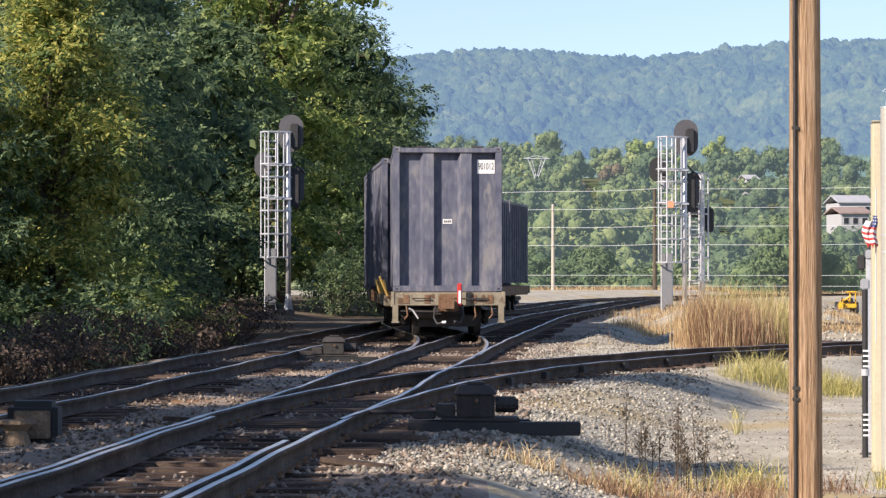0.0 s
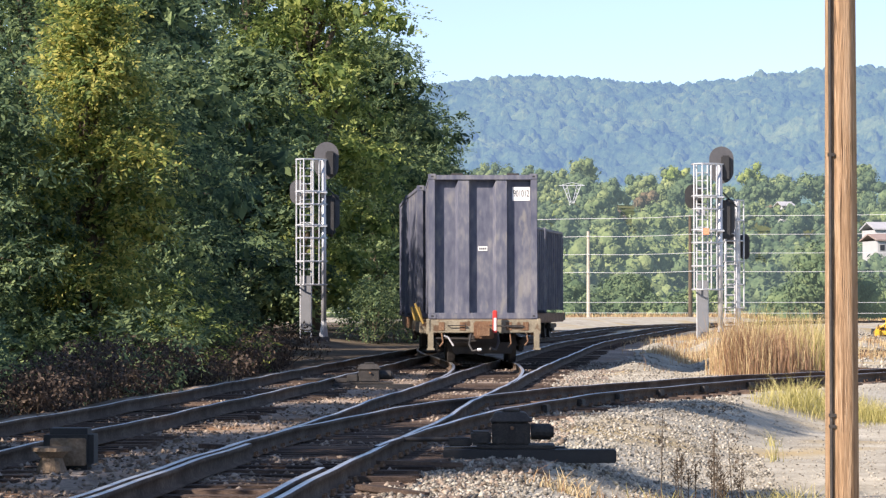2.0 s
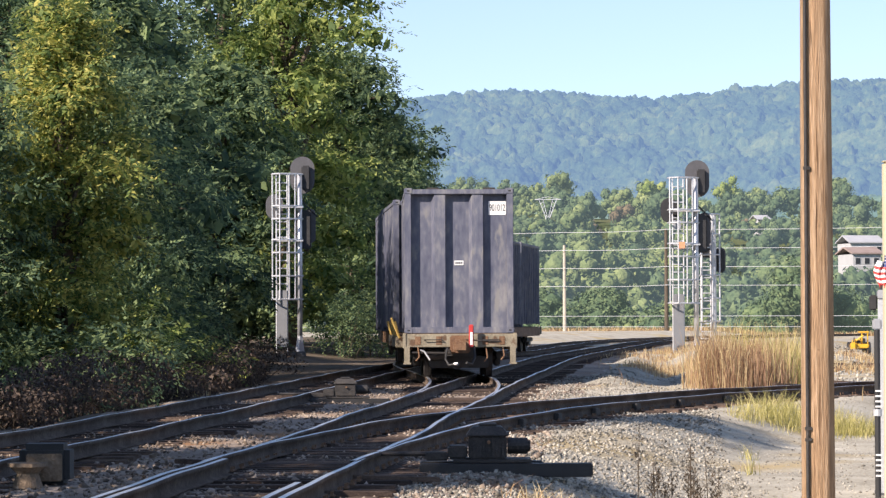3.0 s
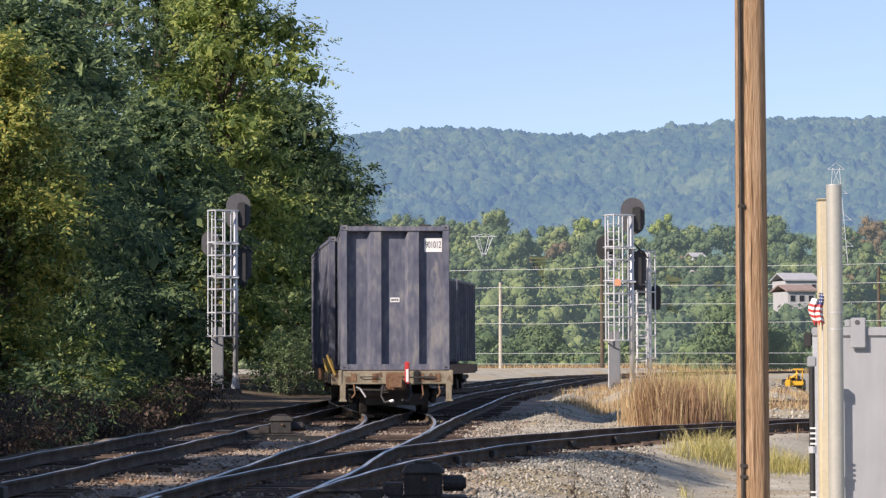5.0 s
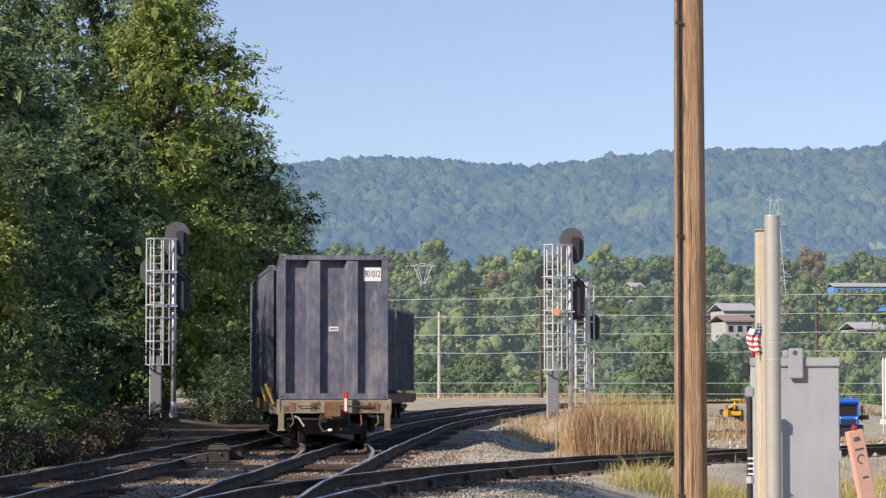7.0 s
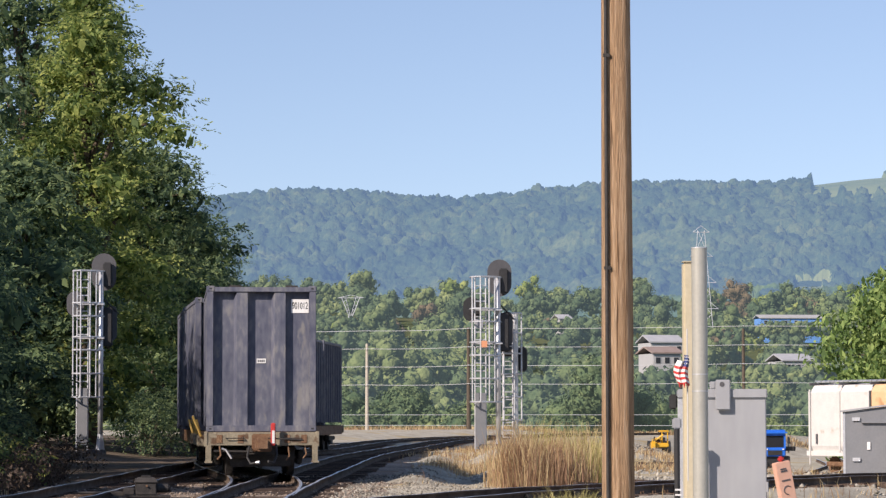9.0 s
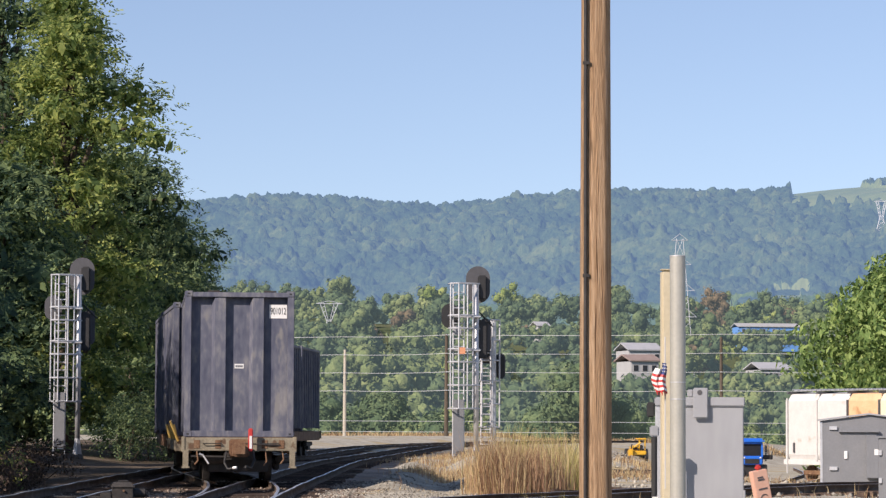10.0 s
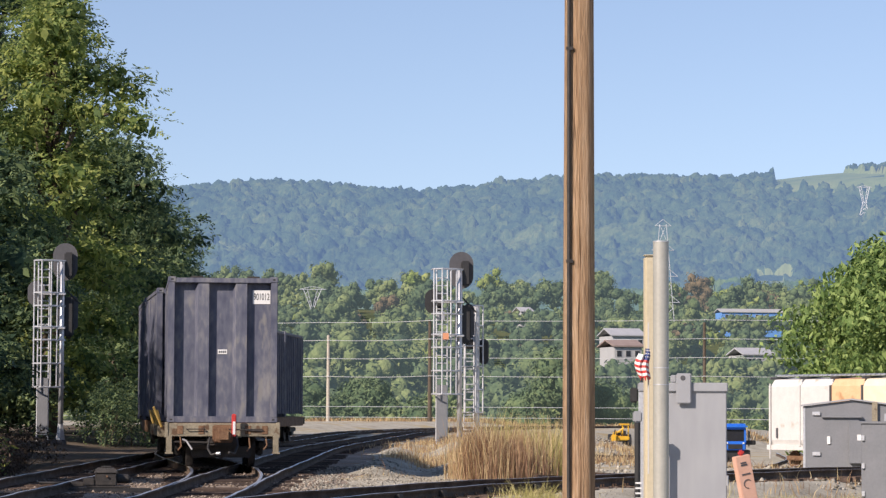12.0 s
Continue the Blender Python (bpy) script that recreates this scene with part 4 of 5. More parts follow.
for z in (1.0, 1.1, 3.45, 5.4):
    part("cable_clip", B(-0.135, -0.075, -0.145, -0.12, z - 0.015, z + 0.015), M_STEEL, cd)

px, py = 4.72, 28.8
t = thing("metal_pole", "smooth pale aluminium pole with two thin bands", "pole", m=Matrix.Translation((px, py, gz(px, py))))
hz = 3.19 - gz(px, py)
bm = T((0, 0, -0.2), (0, 0, hz), 0.084, n=28)
part("tube", bm, M_PIPE, t, smooth=False)
part("cap", T((0, 0, hz), (0, 0, hz + 0.012), 0.087, n=28), M_GALV, t)
for z in (1.66, 1.84):
    part("band", T((0, 0, z - gz(px, py)), (0, 0, z + 0.012 - gz(px, py)), 0.0865, n=28), M_GALV, t)
px, py = 4.745, 29.7
t = thing("cream_pipe", "cream-coloured square-topped post behind the aluminium pole", "post", m=Matrix.Translation((px, py, gz(px, py))))
part("tube", B(-0.065, 0.065, -0.065, 0.065, -0.2, 3.09 - gz(px, py), bevel=0.02), M_CREAM, t)
part("cap", B(-0.068, 0.068, -0.068, 0.068, 3.09 - gz(px, py), 3.105 - gz(px, py), bevel=0.006), M_CREAM, t)

# small flag on a thin stick by the cream post
fx, fy = 4.65, 29.4
t = thing("flag", "small hanging striped flag, red and white with a blue corner", "flag", m=Matrix.Translation((fx, fy, 1.3)))
part("stick", T((0.03, 0, -0.6), (0.03, 0, 1.05), 0.008, n=6), M_WHITE, t)
M_FLAGBLUE = material("flag_blue", [(0.03, 0.05, 0.16), (0.05, 0.07, 0.2)], 0.8, scale=20, fine=80, bump=0.1)


def drape(u, v):
    """Cloth gathered at the stick, bellying out and drooping: u across, v down, both 0 to 1."""
    wide = 0.06 + 0.095 * math.sin(math.pi * min(1, 0.15 + 0.62 * v))
    x = 0.04 - wide * (1 - u) + 0.01 * math.sin(9 * v)
    y = -0.03 - 0.05 * math.sin(math.pi * u) * (0.4 + v) + 0.018 * math.sin(13 * u + 3 * v)
    z = 0.76 - 0.36 * v + 0.025 * (1 - u) ** 2 - 0.012 * math.sin(7 * u) * v
    return x, y, z


def cloth(u0, u1, v0, v1, mat, ragged=0.0):
    n, k = 16, 3
    vs = [drape(u0 + (u1 - u0) * i / n, v0 + (v1 - v0) * j / k + (ragged * (i % 3 - 1) if j == k else 0)) for j in range(k + 1) for i in range(n + 1)]
    fs = [(j * (n + 1) + i, j * (n + 1) + i + 1, (j + 1) * (n + 1) + i + 1, (j + 1) * (n + 1) + i) for j in range(k) for i in range(n)]
    return raw("cloth", vs, fs, mat)


part("canton", cloth(0.5, 1.0, 0.0, 0.36, M_FLAGBLUE), None, t, "dark blue corner with white stars")
for i in range(9):
    u, v = 0.58 + 0.16 * (i % 3), 0.06 + 0.1 * (i // 3)
    q = drape(u, v)
    part("star", B(q[0] - 0.006, q[0] + 0.006, q[1] - 0.006, q[1] - 0.002, q[2] - 0.006, q[2] + 0.006), M_PLATE, t)
part("stripe", cloth(0.0, 0.5, 0.2, 0.36, M_PLATE), None, t)
for i in range(7):
    part("stripe", cloth(0.0, 1.0, 0.36 + i * 0.08, 0.44 + i * 0.08, M_RED if i % 2 == 0 else M_PLATE, 0.1 if i == 6 else 0.0), None, t)

# equipment cabinet
cx0, cx1, cyf = 4.95, 6.0, 32.0
z0 = gz(5.4, 32)
t = thing("equipment_cabinet", "grey metal equipment cabinet with an overhanging lid", "cabinet", m=Matrix.Translation((5.51, cyf, z0)) @ pose(0, 0, 0, 0, 0, -8))
hw, top = 0.525, 1.72 - z0
part("body", B(-hw + 0.01, hw - 0.01, 0.0, 0.75, 0.02, top - 0.1, bevel=0.01), M_CABINET, t)
part("plinth", B(-hw - 0.05, hw + 0.05, -0.05, 0.8, -0.25, 0.03, bevel=0.02), M_DISC, t)
part("lid", B(-hw - 0.005, hw + 0.005, -0.03, 0.79, top - 0.11, top, bevel=0.012), M_CABINET, t)
h = part("hasp_plate", B(-0.085, 0.095, -0.075, -0.035, top - 0.25, top + 0.11, bevel=0.012), M_CABINET, t)
part("hasp_hole", T((-0.005, -0.079, top + 0.055), (-0.005, -0.072, top + 0.055), 0.03, n=16), M_DISC, h)
part("lug", B(-0.15, -0.08, -0.01, 0.05, top, top + 0.09, bevel=0.01), M_CABINET, t)
part("corner_strip", B(-hw - 0.005, -hw + 0.06, -0.012, -0.002, 0.03, top - 0.11), M_GALV, t)
for z in (0.5, 1.2):
    part("hinge", T((hw - 0.004, -0.01, z), (hw - 0.004, -0.01, z + 0.12), 0.014, n=8), M_CABINET, t)
part("vent_hood", B(-hw - 0.1, -hw - 0.006, 0.1, 0.5, top - 0.24, top - 0.06, bevel=0.015), M_BLACK, t)

px, py = 4.9, 31.6
t = thing("conduit_post", "slim dark post with pale cable clips and a grey cap", "post", m=Matrix.Translation((px, py, gz(px, py))))
hz = 1.25 - gz(px, py)
part("shaft", T((0, 0, -0.2), (0, 0, hz), 0.035, n=12), M_BLACK, t)
part("cap", B(-0.05, 0.05, -0.05, 0.05, hz, hz + 0.13, bevel=0.015), M_CABINET, t)
for i in range(9):
    z = 0.25 + i * 0.06 + (0.5 if i > 4 else 0)
    part("clip", B(-0.03, 0.04, -0.045, -0.03, z, z + 0.02), M_PLATE, t)
part("collar", T((0, 0, 0.95), (0, 0, 1.03), 0.05, n=12), M_GALV, t)

# leaning salmon-coloured box post
M_SALMON = material("salmon_board", [(0.6, 0.34, 0.24), (0.7, 0.43, 0.32)], 0.7, scale=3, fine=25, bump=0.1)
px, py = 7.08, 35.0
m = Matrix.Translation((px, py, gz(px, py) - 0.05)) @ pose(0, 0, 0, 0, -11.5, 14)
t = thing("leaning_marker", "salmon-coloured box marker leaning over in the grass", "marker", m=m)
hz = 0.84 - gz(px, py) + 0.05
part("board", B(-0.105, 0.105, -0.06, 0.06, 0.0, hz, bevel=0.008), M_SALMON, t)
part("cap", B(-0.03, 0.05, -0.03, 0.03, hz, hz + 0.07, bevel=0.02), M_RED, t)
for z, a, b in ((hz - 0.1, -0.05, 0.03), (hz - 0.13, -0.05, 0.04), (hz - 0.25, -0.06, 0.06), (hz - 0.62, -0.03, 0.05)):
    part("print_bar", B(a, b, -0.066, -0.061, z, z + 0.018), M_DISC, t)
bm = bmesh.new()
for i in range(10):
    a, b = math.pi * (0.2 + i * 0.13), math.pi * (0.2 + (i + 1) * 0.13)
    tube(bm, (0.055 * math.cos(a), -0.063, hz - 0.37 + 0.055 * math.sin(a)), (0.055 * math.cos(b), -0.063, hz - 0.37 + 0.055 * math.sin(b)), 0.006, n=5)
part("round_mark", bm, M_DISC, t)

# signal shelter
sx, sy = 16.5, 70.0
z0 = gz(sx, sy)
t = thing("signal_shelter", "grey metal signal shelter with a low gable roof", "shed", m=Matrix.Translation((sx, sy, z0)) @ pose(0, 0, 0, 0, 0, -12))
he, hp = 1.5 - z0, 1.66 - z0
bm = bmesh.new()
prof = [(-1.25, 0), (1.25, 0), (1.25, he), (0, hp), (-1.25, he)]
f0 = [bm.verts.new((u, 0, v)) for u, v in prof]
f1 = [bm.verts.new((u, 3.2, v)) for u, v in prof]
bm.faces.new(f0)
bm.faces.new(f1[::-1])
for i in range(5):
    bm.faces.new((f0[i], f1[i], f1[(i + 1) % 5], f0[(i + 1) % 5]))
bmesh.ops.recalc_face_normals(bm, faces=bm.faces)
part("body", bm, M_BUNGALOW, t)
for sgn in (-1, 1):
    a = math.degrees(math.atan2(hp - he, 1.25)) * sgn
    bm = B(-0.66, 0.66, -0.08, 3.28, 0, 0.04, m=Matrix.Translation((sgn * 0.655, 0, (he + hp) / 2 + 0.004)) @ pose(0, 0, 0, 0, a, 0))
    part("roof_panel", bm, M_CABINET, t)
d = part("door", B(-0.72, 0.2, -0.035, -0.004, 0.1, he - 0.3, bevel=0.008), M_BUNGALOW, t)
part("door_hood", B(-0.78, 0.26, -0.12, -0.004, he - 0.29, he - 0.25), M_BUNGALOW, t)
part("door_handle", B(-0.64, -0.56, -0.07, -0.036, 0.75, 0.95), M_PLATE, d)
u = part("utility_box", B(0.22 - 0.3, 0.5, -0.3, -0.04, 0.25, 1.35, bevel=0.015), M_BUNGALOW, t)
part("notice", B(0.13, 0.28, -0.306, -0.301, 0.85, 1.0), M_PLATE, u)
part("conduit_cover", B(0.52, 0.66, -0.1, -0.005, 1.2, 1.85), M_SILL, t)
for z in (0.45, 1.5):
    part("latch", B(-1.02, -0.82, -0.05, -0.004, z, z + 0.09), M_GALV, t)
part("side_strip", B(-1.262, -1.2, -0.012, -0.003, 0, he - 0.03), M_GALV, t)
sx, sy = 13.25, 53.0
z0 = gz(sx, sy)
t = thing("relay_cabinet", "dark grey relay cabinet standing in dry grass", "cabinet", m=Matrix.Translation((sx, sy, z0)) @ pose(0, 0, 0, 0, 0, -13))
part("body", B(-0.55, 0.75, 0, 0.7, 0, 1.14 - z0, bevel=0.012), M_BUNGALOW, t)
part("lid", B(-0.58, 0.78, -0.03, 0.73, 1.14 - z0, 1.18 - z0), M_BUNGALOW, t)
part("door", B(-0.48, 0.68, -0.025, -0.003, 0.08, 1.05 - z0, bevel=0.006), M_BUNGALOW, t)
for z in (0.4, 0.95, 1.5):
    part("hinge", B(-0.55, -0.49, -0.045, -0.003, z, z + 0.1), M_GALV, t)
part("lifting_eye", B(-0.1, 0.06, 0.2, 0.24, 1.18 - z0, 1.34 - z0, bevel=0.01), M_CABINET, t)

# ---------------------------------------------------------------- yard: hopper car, machines
M_TAN = material("tan_paint", [(0.6, 0.36, 0.19), (0.72, 0.48, 0.28)], 0.6, scale=2, fine=12, bump=0.1, spots=((0.45, 0.25, 0.12), 1.0, 0.6))
M_CREAMCAR = material("cream_car", [(0.62, 0.54, 0.38), (0.72, 0.65, 0.5)], 0.6, scale=2, fine=12, bump=0.1)


def hopper(m):
    """Covered hopper car; x along the car from its far end, y towards its hidden side, z from the rail."""
    t = thing("hopper_car", "white covered hopper car with tan and cream panels in the yard", "railway car", m=m)
    L, H0, H1, n = 17.2, 1.15, 4.5, 7
    w = L / n
    for i in range(n):
        mt = (M_WHITE, M_WHITE, M_TAN, M_CREAMCAR, M_CREAMCAR, M_WHITE, M_WHITE)[i]
        bm = bmesh.new()
        prof = [(0.12, H0), (0.0, H0 + 0.3), (0.0, H1 - 0.35), (0.25, H1), (1.5, H1 + 0.1), (2.75, H1), (3.0, H1 - 0.35), (3.0, H0 + 0.3), (2.88, H0)]
        a = [bm.verts.new((i * w + 0.02, u, v)) for u, v in prof]
        b = [bm.verts.new(((i + 1) * w - 0.02, u, v)) for u, v in prof]
        bm.faces.new(a)
        bm.faces.new(b[::-1])
        for k in range(len(prof)):
            bm.faces.new((a[k], b[k], b[(k + 1) % len(prof)], a[(k + 1) % len(prof)]))
        bmesh.ops.recalc_face_normals(bm, faces=bm.faces)
        part("panel", bm, mt, t)
        part("side_post", B(i * w - 0.05, i * w + 0.05, -0.09, 0.05, H0, H1 - 0.3, bevel=0.01), M_WHITE if i < 2 else M_DISC, t)
        part("roof_strap", B(i * w - 0.05, i * w + 0.05, -0.02, 1.5, H1 + 0.0, H1 + 0.14), M_DISC, t)
    walkway = part("roof_walkway", B(0, L, 0.4, 0.9, H1 + 0.16, H1 + 0.2), M_GALV, t)
    for i in range(46):
        part("grating_bar", B(i * L / 46, i * L / 46 + 0.05, 0.3, 0.95, H1 + 0.2, H1 + 0.26), M_GALV, walkway)
    part("side_sill", B(-0.3, L + 0.3, -0.03, 0.12, H0 - 0.2, H0 + 0.05), M_WHITE, t)
    for y in (1.9, L - 1.9):
        tr = part("truck", B(y - 1.1, y + 1.1, 0.35, 0.55, 0.42, 0.66, bevel=0.04), M_RUST, t)
        part("hopper_slope", B(y + 1.3 if y < 5 else y - 3.0, y + 3.0 if y < 5 else y - 1.3, 0.4, 2.6, 0.5, H0), M_DISC, t)
        for dx in (-0.88, 0.88):
            for yy in (0.75, 2.25):
                part("wheel", T((y + dx, yy - 0.06, 0.46), (y + dx, yy + 0.06, 0.46), 0.46, n=24), M_RUST, tr)
    for x in (0.05, L - 0.05):
        part("ladder_post", B(x - 0.03, x + 0.03, -0.1, -0.04, 0.5, H1 - 0.2), M_WHITE, t)
    part("door_latch", B(0.5, 0.62, -0.06, 0.0, H0 + 0.4, H0 + 0.9), M_DISC, t)
    return t


hz = gz(29, 134)
HOP = math.degrees(math.atan2(-13, 6.2))
hopper(Matrix.Translation((28.1, 137, hz + 0.06)) @ pose(0, 0, 0, 0, 0, HOP))
YARD = spline([(26.4 - 5.6, 137 + 13 * 0.9), (29.1, 137.7), (36, 123.5), (44, 107)])
tk = thing("railway_track", "rusty yard track under the hopper car", "track", "railway tracks")
for off in (-0.75, 0.75):
    ob = part("rail", rail_mesh(YARD, off), None, tk)
    ob.location.z = hz + 0.08

SIDING = spline([(9, 78), (14, 92), (20, 108), (26.5, 128), (32, 148), (36, 170)])
tk = thing("railway_track", "rusty siding with weathered ties in the yard", "track", "railway tracks")
for off in (-0.75, 0.75):
    ob = part("rail", rail_mesh(SIDING, off), None, tk)
    ob.location.z = gz(22, 115) + 0.16
s = 1.0
while s < 60:
    p, d = along(SIDING, s)
    ob = part("tie", TIE, None, tk)
    ob.matrix_world = Matrix.Translation((p.x, p.y, gz(p.x, p.y) + 0.03)) @ pose(0, 0, 0, 0, 0, math.degrees(math.atan2(d.y, d.x)) - 90)
    s += 0.7

M_BLUE = material("blue_paint", [(0.01, 0.12, 0.55), (0.02, 0.18, 0.7)], 0.4, scale=4, fine=30, bump=0.03)
M_YELLOW = material("yellow_paint", [(0.6, 0.33, 0.02), (0.72, 0.42, 0.03)], 0.5, scale=4, fine=30, bump=0.05)
M_GLASS = material("dark_glass", [(0.02, 0.022, 0.025), (0.03, 0.03, 0.035)], 0.1, scale=2, fine=10, bump=0)
vx, vy = 28.75, 150.0
z0 = gz(vx, vy)
t = thing("blue_tractor", "bright blue yard tractor with a dark windscreen", "vehicle", m=Matrix.Translation((vx, vy, z0)))
zb = -0.85 - z0
part("cab", B(-0.62, 0.62, 0, 1.5, zb, zb + 0.5, bevel=0.06), M_BLUE, t)
for x in (-0.62, 0.52):
    part("cab_post", B(x, x + 0.1, 0.02, 0.14, zb + 0.45, zb + 1.2), M_BLUE, t)
part("roof", B(-0.72, 0.7, -0.15, 1.5, zb + 1.16, zb + 1.48, bevel=0.12), M_BLUE, t)
part("grille", B(-0.4, 0.4, -0.03, 0.0, zb + 0.08, zb + 0.34), M_BLACK, t)
for x in (-0.5, 0.42):
    part("headlight", B(x, x + 0.1, -0.05, 0.0, zb + 0.36, zb + 0.44, bevel=0.01), M_PLATE, t)
part("mirror", B(0.72, 0.86, 0.0, 0.05, zb + 0.7, zb + 1.05, bevel=0.015), M_BLACK, t)
part("windscreen", B(-0.53, 0.53, 0.08, 0.12, zb + 0.48, zb + 1.2), M_GLASS, t)
part("chassis", B(-0.55, 0.9, 0.2, 2.6, 0.3, max(zb + 0.02, 0.45), bevel=0.03), M_BLACK, t)
for x, y in ((-0.55, 0.4), (0.55, 0.4), (-0.55, 2.2), (0.55, 2.2)):
    part("wheel", T((x - 0.14, y, 0.38), (x + 0.14, y, 0.38), 0.38, n=20), M_BLACK, t)
part("hydraulic_arm", B(0.7, 1.25, 0.4, 0.8, zb + 0.3, zb + 0.55, bevel=0.03), M_STEEL, t)
part("exhaust", T((0.95, 0.9, zb + 0.2), (0.95, 0.9, zb + 1.1), 0.05, n=8), M_CREAM, t)
vx, vy = 23.9, 160.0
z0 = gz(vx, vy)
t = thing("yellow_loader", "small yellow track maintenance machine", "vehicle", m=Matrix.Translation((vx, vy, z0)))
zb = -0.3 - z0
part("body", B(-0.5, 0.45, 0, 2.2, zb - 0.15, zb + 0.12, bevel=0.05), M_YELLOW, t)
part("hood", B(-0.4, 0.0, 0.1, 1.2, zb + 0.12, zb + 0.42, bevel=0.08), M_YELLOW, t)
for x in (0.02, 0.36):
    part("frame_post", B(x, x + 0.07, 0.2, 0.28, zb + 0.1, zb + 0.78, bevel=0.01), M_YELLOW, t)
part("frame_top", B(-0.02, 0.48, 0.15, 1.3, zb + 0.76, zb + 0.86, bevel=0.03), M_YELLOW, t)
part("seat_box", B(0.1, 0.34, 0.7, 1.2, zb + 0.1, zb + 0.45, bevel=0.03), M_BLACK, t)
part("lifting_arm", T((-0.35, 0.0, zb + 0.3), (0.1, -0.05, zb + 0.6), 0.055, n=8), M_YELLOW, t)
part("work_head", B(-0.62, -0.36, -0.25, 0.3, zb - 0.3, zb + 0.22, bevel=0.05), M_YELLOW, t)
part("ram", T((-0.48, -0.1, zb + 0.2), (-0.44, -0.1, zb + 0.5), 0.04, n=8), M_STEEL, t)
part("side_grille", B(-0.36, -0.06, 0.08, 0.1, zb + 0.18, zb + 0.34), M_BLACK, t)
for y in (0.45, 1.75):
    for x in (-0.45, 0.45):
        part("wheel", T((x - 0.12, y, 0.42), (x + 0.12, y, 0.42), 0.42, n=18), M_BLACK, t)
part("chassis", B(-0.4, 0.4, 0.1, 2.1, 0.4, zb - 0.08), M_BLACK, t)


# ---------------------------------------------------------------- far poles, wires, towers, buildings
def far_pole(x, y, top, r, mat, label, arms=False):
    t = thing("utility_pole", label, "pole", "line poles", Matrix.Translation((x, y, gz(x, y))))
    h = top - gz(x, y)
    part("shaft", T((0, 0, -0.5), (0, 0, h), r, r * 0.7, n=10), mat, t)
    if arms:
        for k in range(4):
            part("insulator", T((0, -0.1, 8.8 - k * 1.55 - gz(x, y)), (0, -0.35, 8.8 - k * 1.55 - gz(x, y)), 0.05, n=6), M_GALV, t)
    return t


M_PALEWOOD = material("pale_wood", [(0.35, 0.31, 0.25), (0.5, 0.46, 0.38)], 0.85, scale=3, fine=20, bump=0.2)
far_pole(9.5, 235, 7.7, 0.17, M_PALEWOOD, "pale weathered line pole by the far curve", True)
far_pole(17.75, 228, 8.9, 0.19, M_BARK, "brown wooden line pole behind the signal", True)
far_pole(40, 222, 8.6, 0.16, M_BARK, "dark line pole behind the yard", True)
far_pole(-14, 242, 8.8, 0.17, M_PALEWOOD, "pale line pole behind the wood", True)
far_pole(64, 216, 8.8, 0.17, M_PALEWOOD, "pale line pole past the yard", True)
M_WIRE = material("wire", [(0.5, 0.52, 0.52), (0.6, 0.62, 0.62)], 0.5, 0.3, scale=1, fine=5, bump=0)
ends = [(-14, 241.7), (9.5, 234.7), (17.75, 227.7), (40, 221.7), (64, 215.7), (100, 206)]
for k in range(4):
    z = 8.8 - k * 1.55
    vs, fs = [], []
    for (x0, y0), (x1, y1) in zip(ends, ends[1:]):
        for i in range(10):
            u = i / 10
            for a in (0, 2.1, 4.2):
                vs.append((x0 + (x1 - x0) * u, y0 + (y1 - y0) * u + 0.022 * math.cos(a), z - 0.35 * u * (1 - u) + 0.022 * math.sin(a)))
    for i in range(len(vs) // 3 - 1):
        for j in range(3):
            fs.append((i * 3 + j, i * 3 + (j + 1) % 3, i * 3 + 3 + (j + 1) % 3, i * 3 + 3 + j))
    tagged(part("overhead_wire", raw("overhead_wire", vs, fs, M_WIRE), None, None), "thin pale overhead line wire", "wire", "line wires")
for k in range(2):
    bm = T((-14, 241 - k, 0.7 + k * 0.9), (100, 205 - k, 0.5 + k * 0.9), 0.02, n=4)
    tagged(part("overhead_wire", bm, M_WIRE, None), "low pale wire along the far track", "wire", "line wires")


def ray_at(x0, y0, d):
    """A place d metres off: sideways and height slopes from the eye."""
    return ((x0 - 784) / 4814 * d, d, 1.4 - (y0 - 491) / 4814 * d)


M_FARSTEEL = material("tower_steel", [(0.45, 0.47, 0.5), (0.58, 0.6, 0.62)], 0.6, scale=0.5, fine=4, bump=0)


def lattice(x, y, z0, h, w, arms, label):
    t = thing("power_pylon", label, "pylon", "power pylons", Matrix.Translation((x, y, z0)))
    bm = bmesh.new()
    r = 0.12 * y / 1000
    for i in range(8):
        a, b = i / 8, (i + 1) / 8
        for sx in (-1, 1):
            tube(bm, (sx * w * (1 - 0.8 * a), 0, h * a), (sx * w * (1 - 0.8 * b), 0, h * b), r, n=4)
            tube(bm, (sx * w * (1 - 0.8 * a), 0, h * a), (-sx * w * (1 - 0.8 * b), 0, h * b), r * 0.7, n=4)
    part("tower", bm, M_FARSTEEL, t)
    for z, half in arms:
        bm = T((-half, 0, z), (half, 0, z), r, n=4)
        for sx in (-1, 1):
            tube(bm, (sx * half, 0, z), (0, 0, z + half * 0.8), r * 0.8, n=4)
        part("crossarm", bm, M_FARSTEEL, t)
    return t


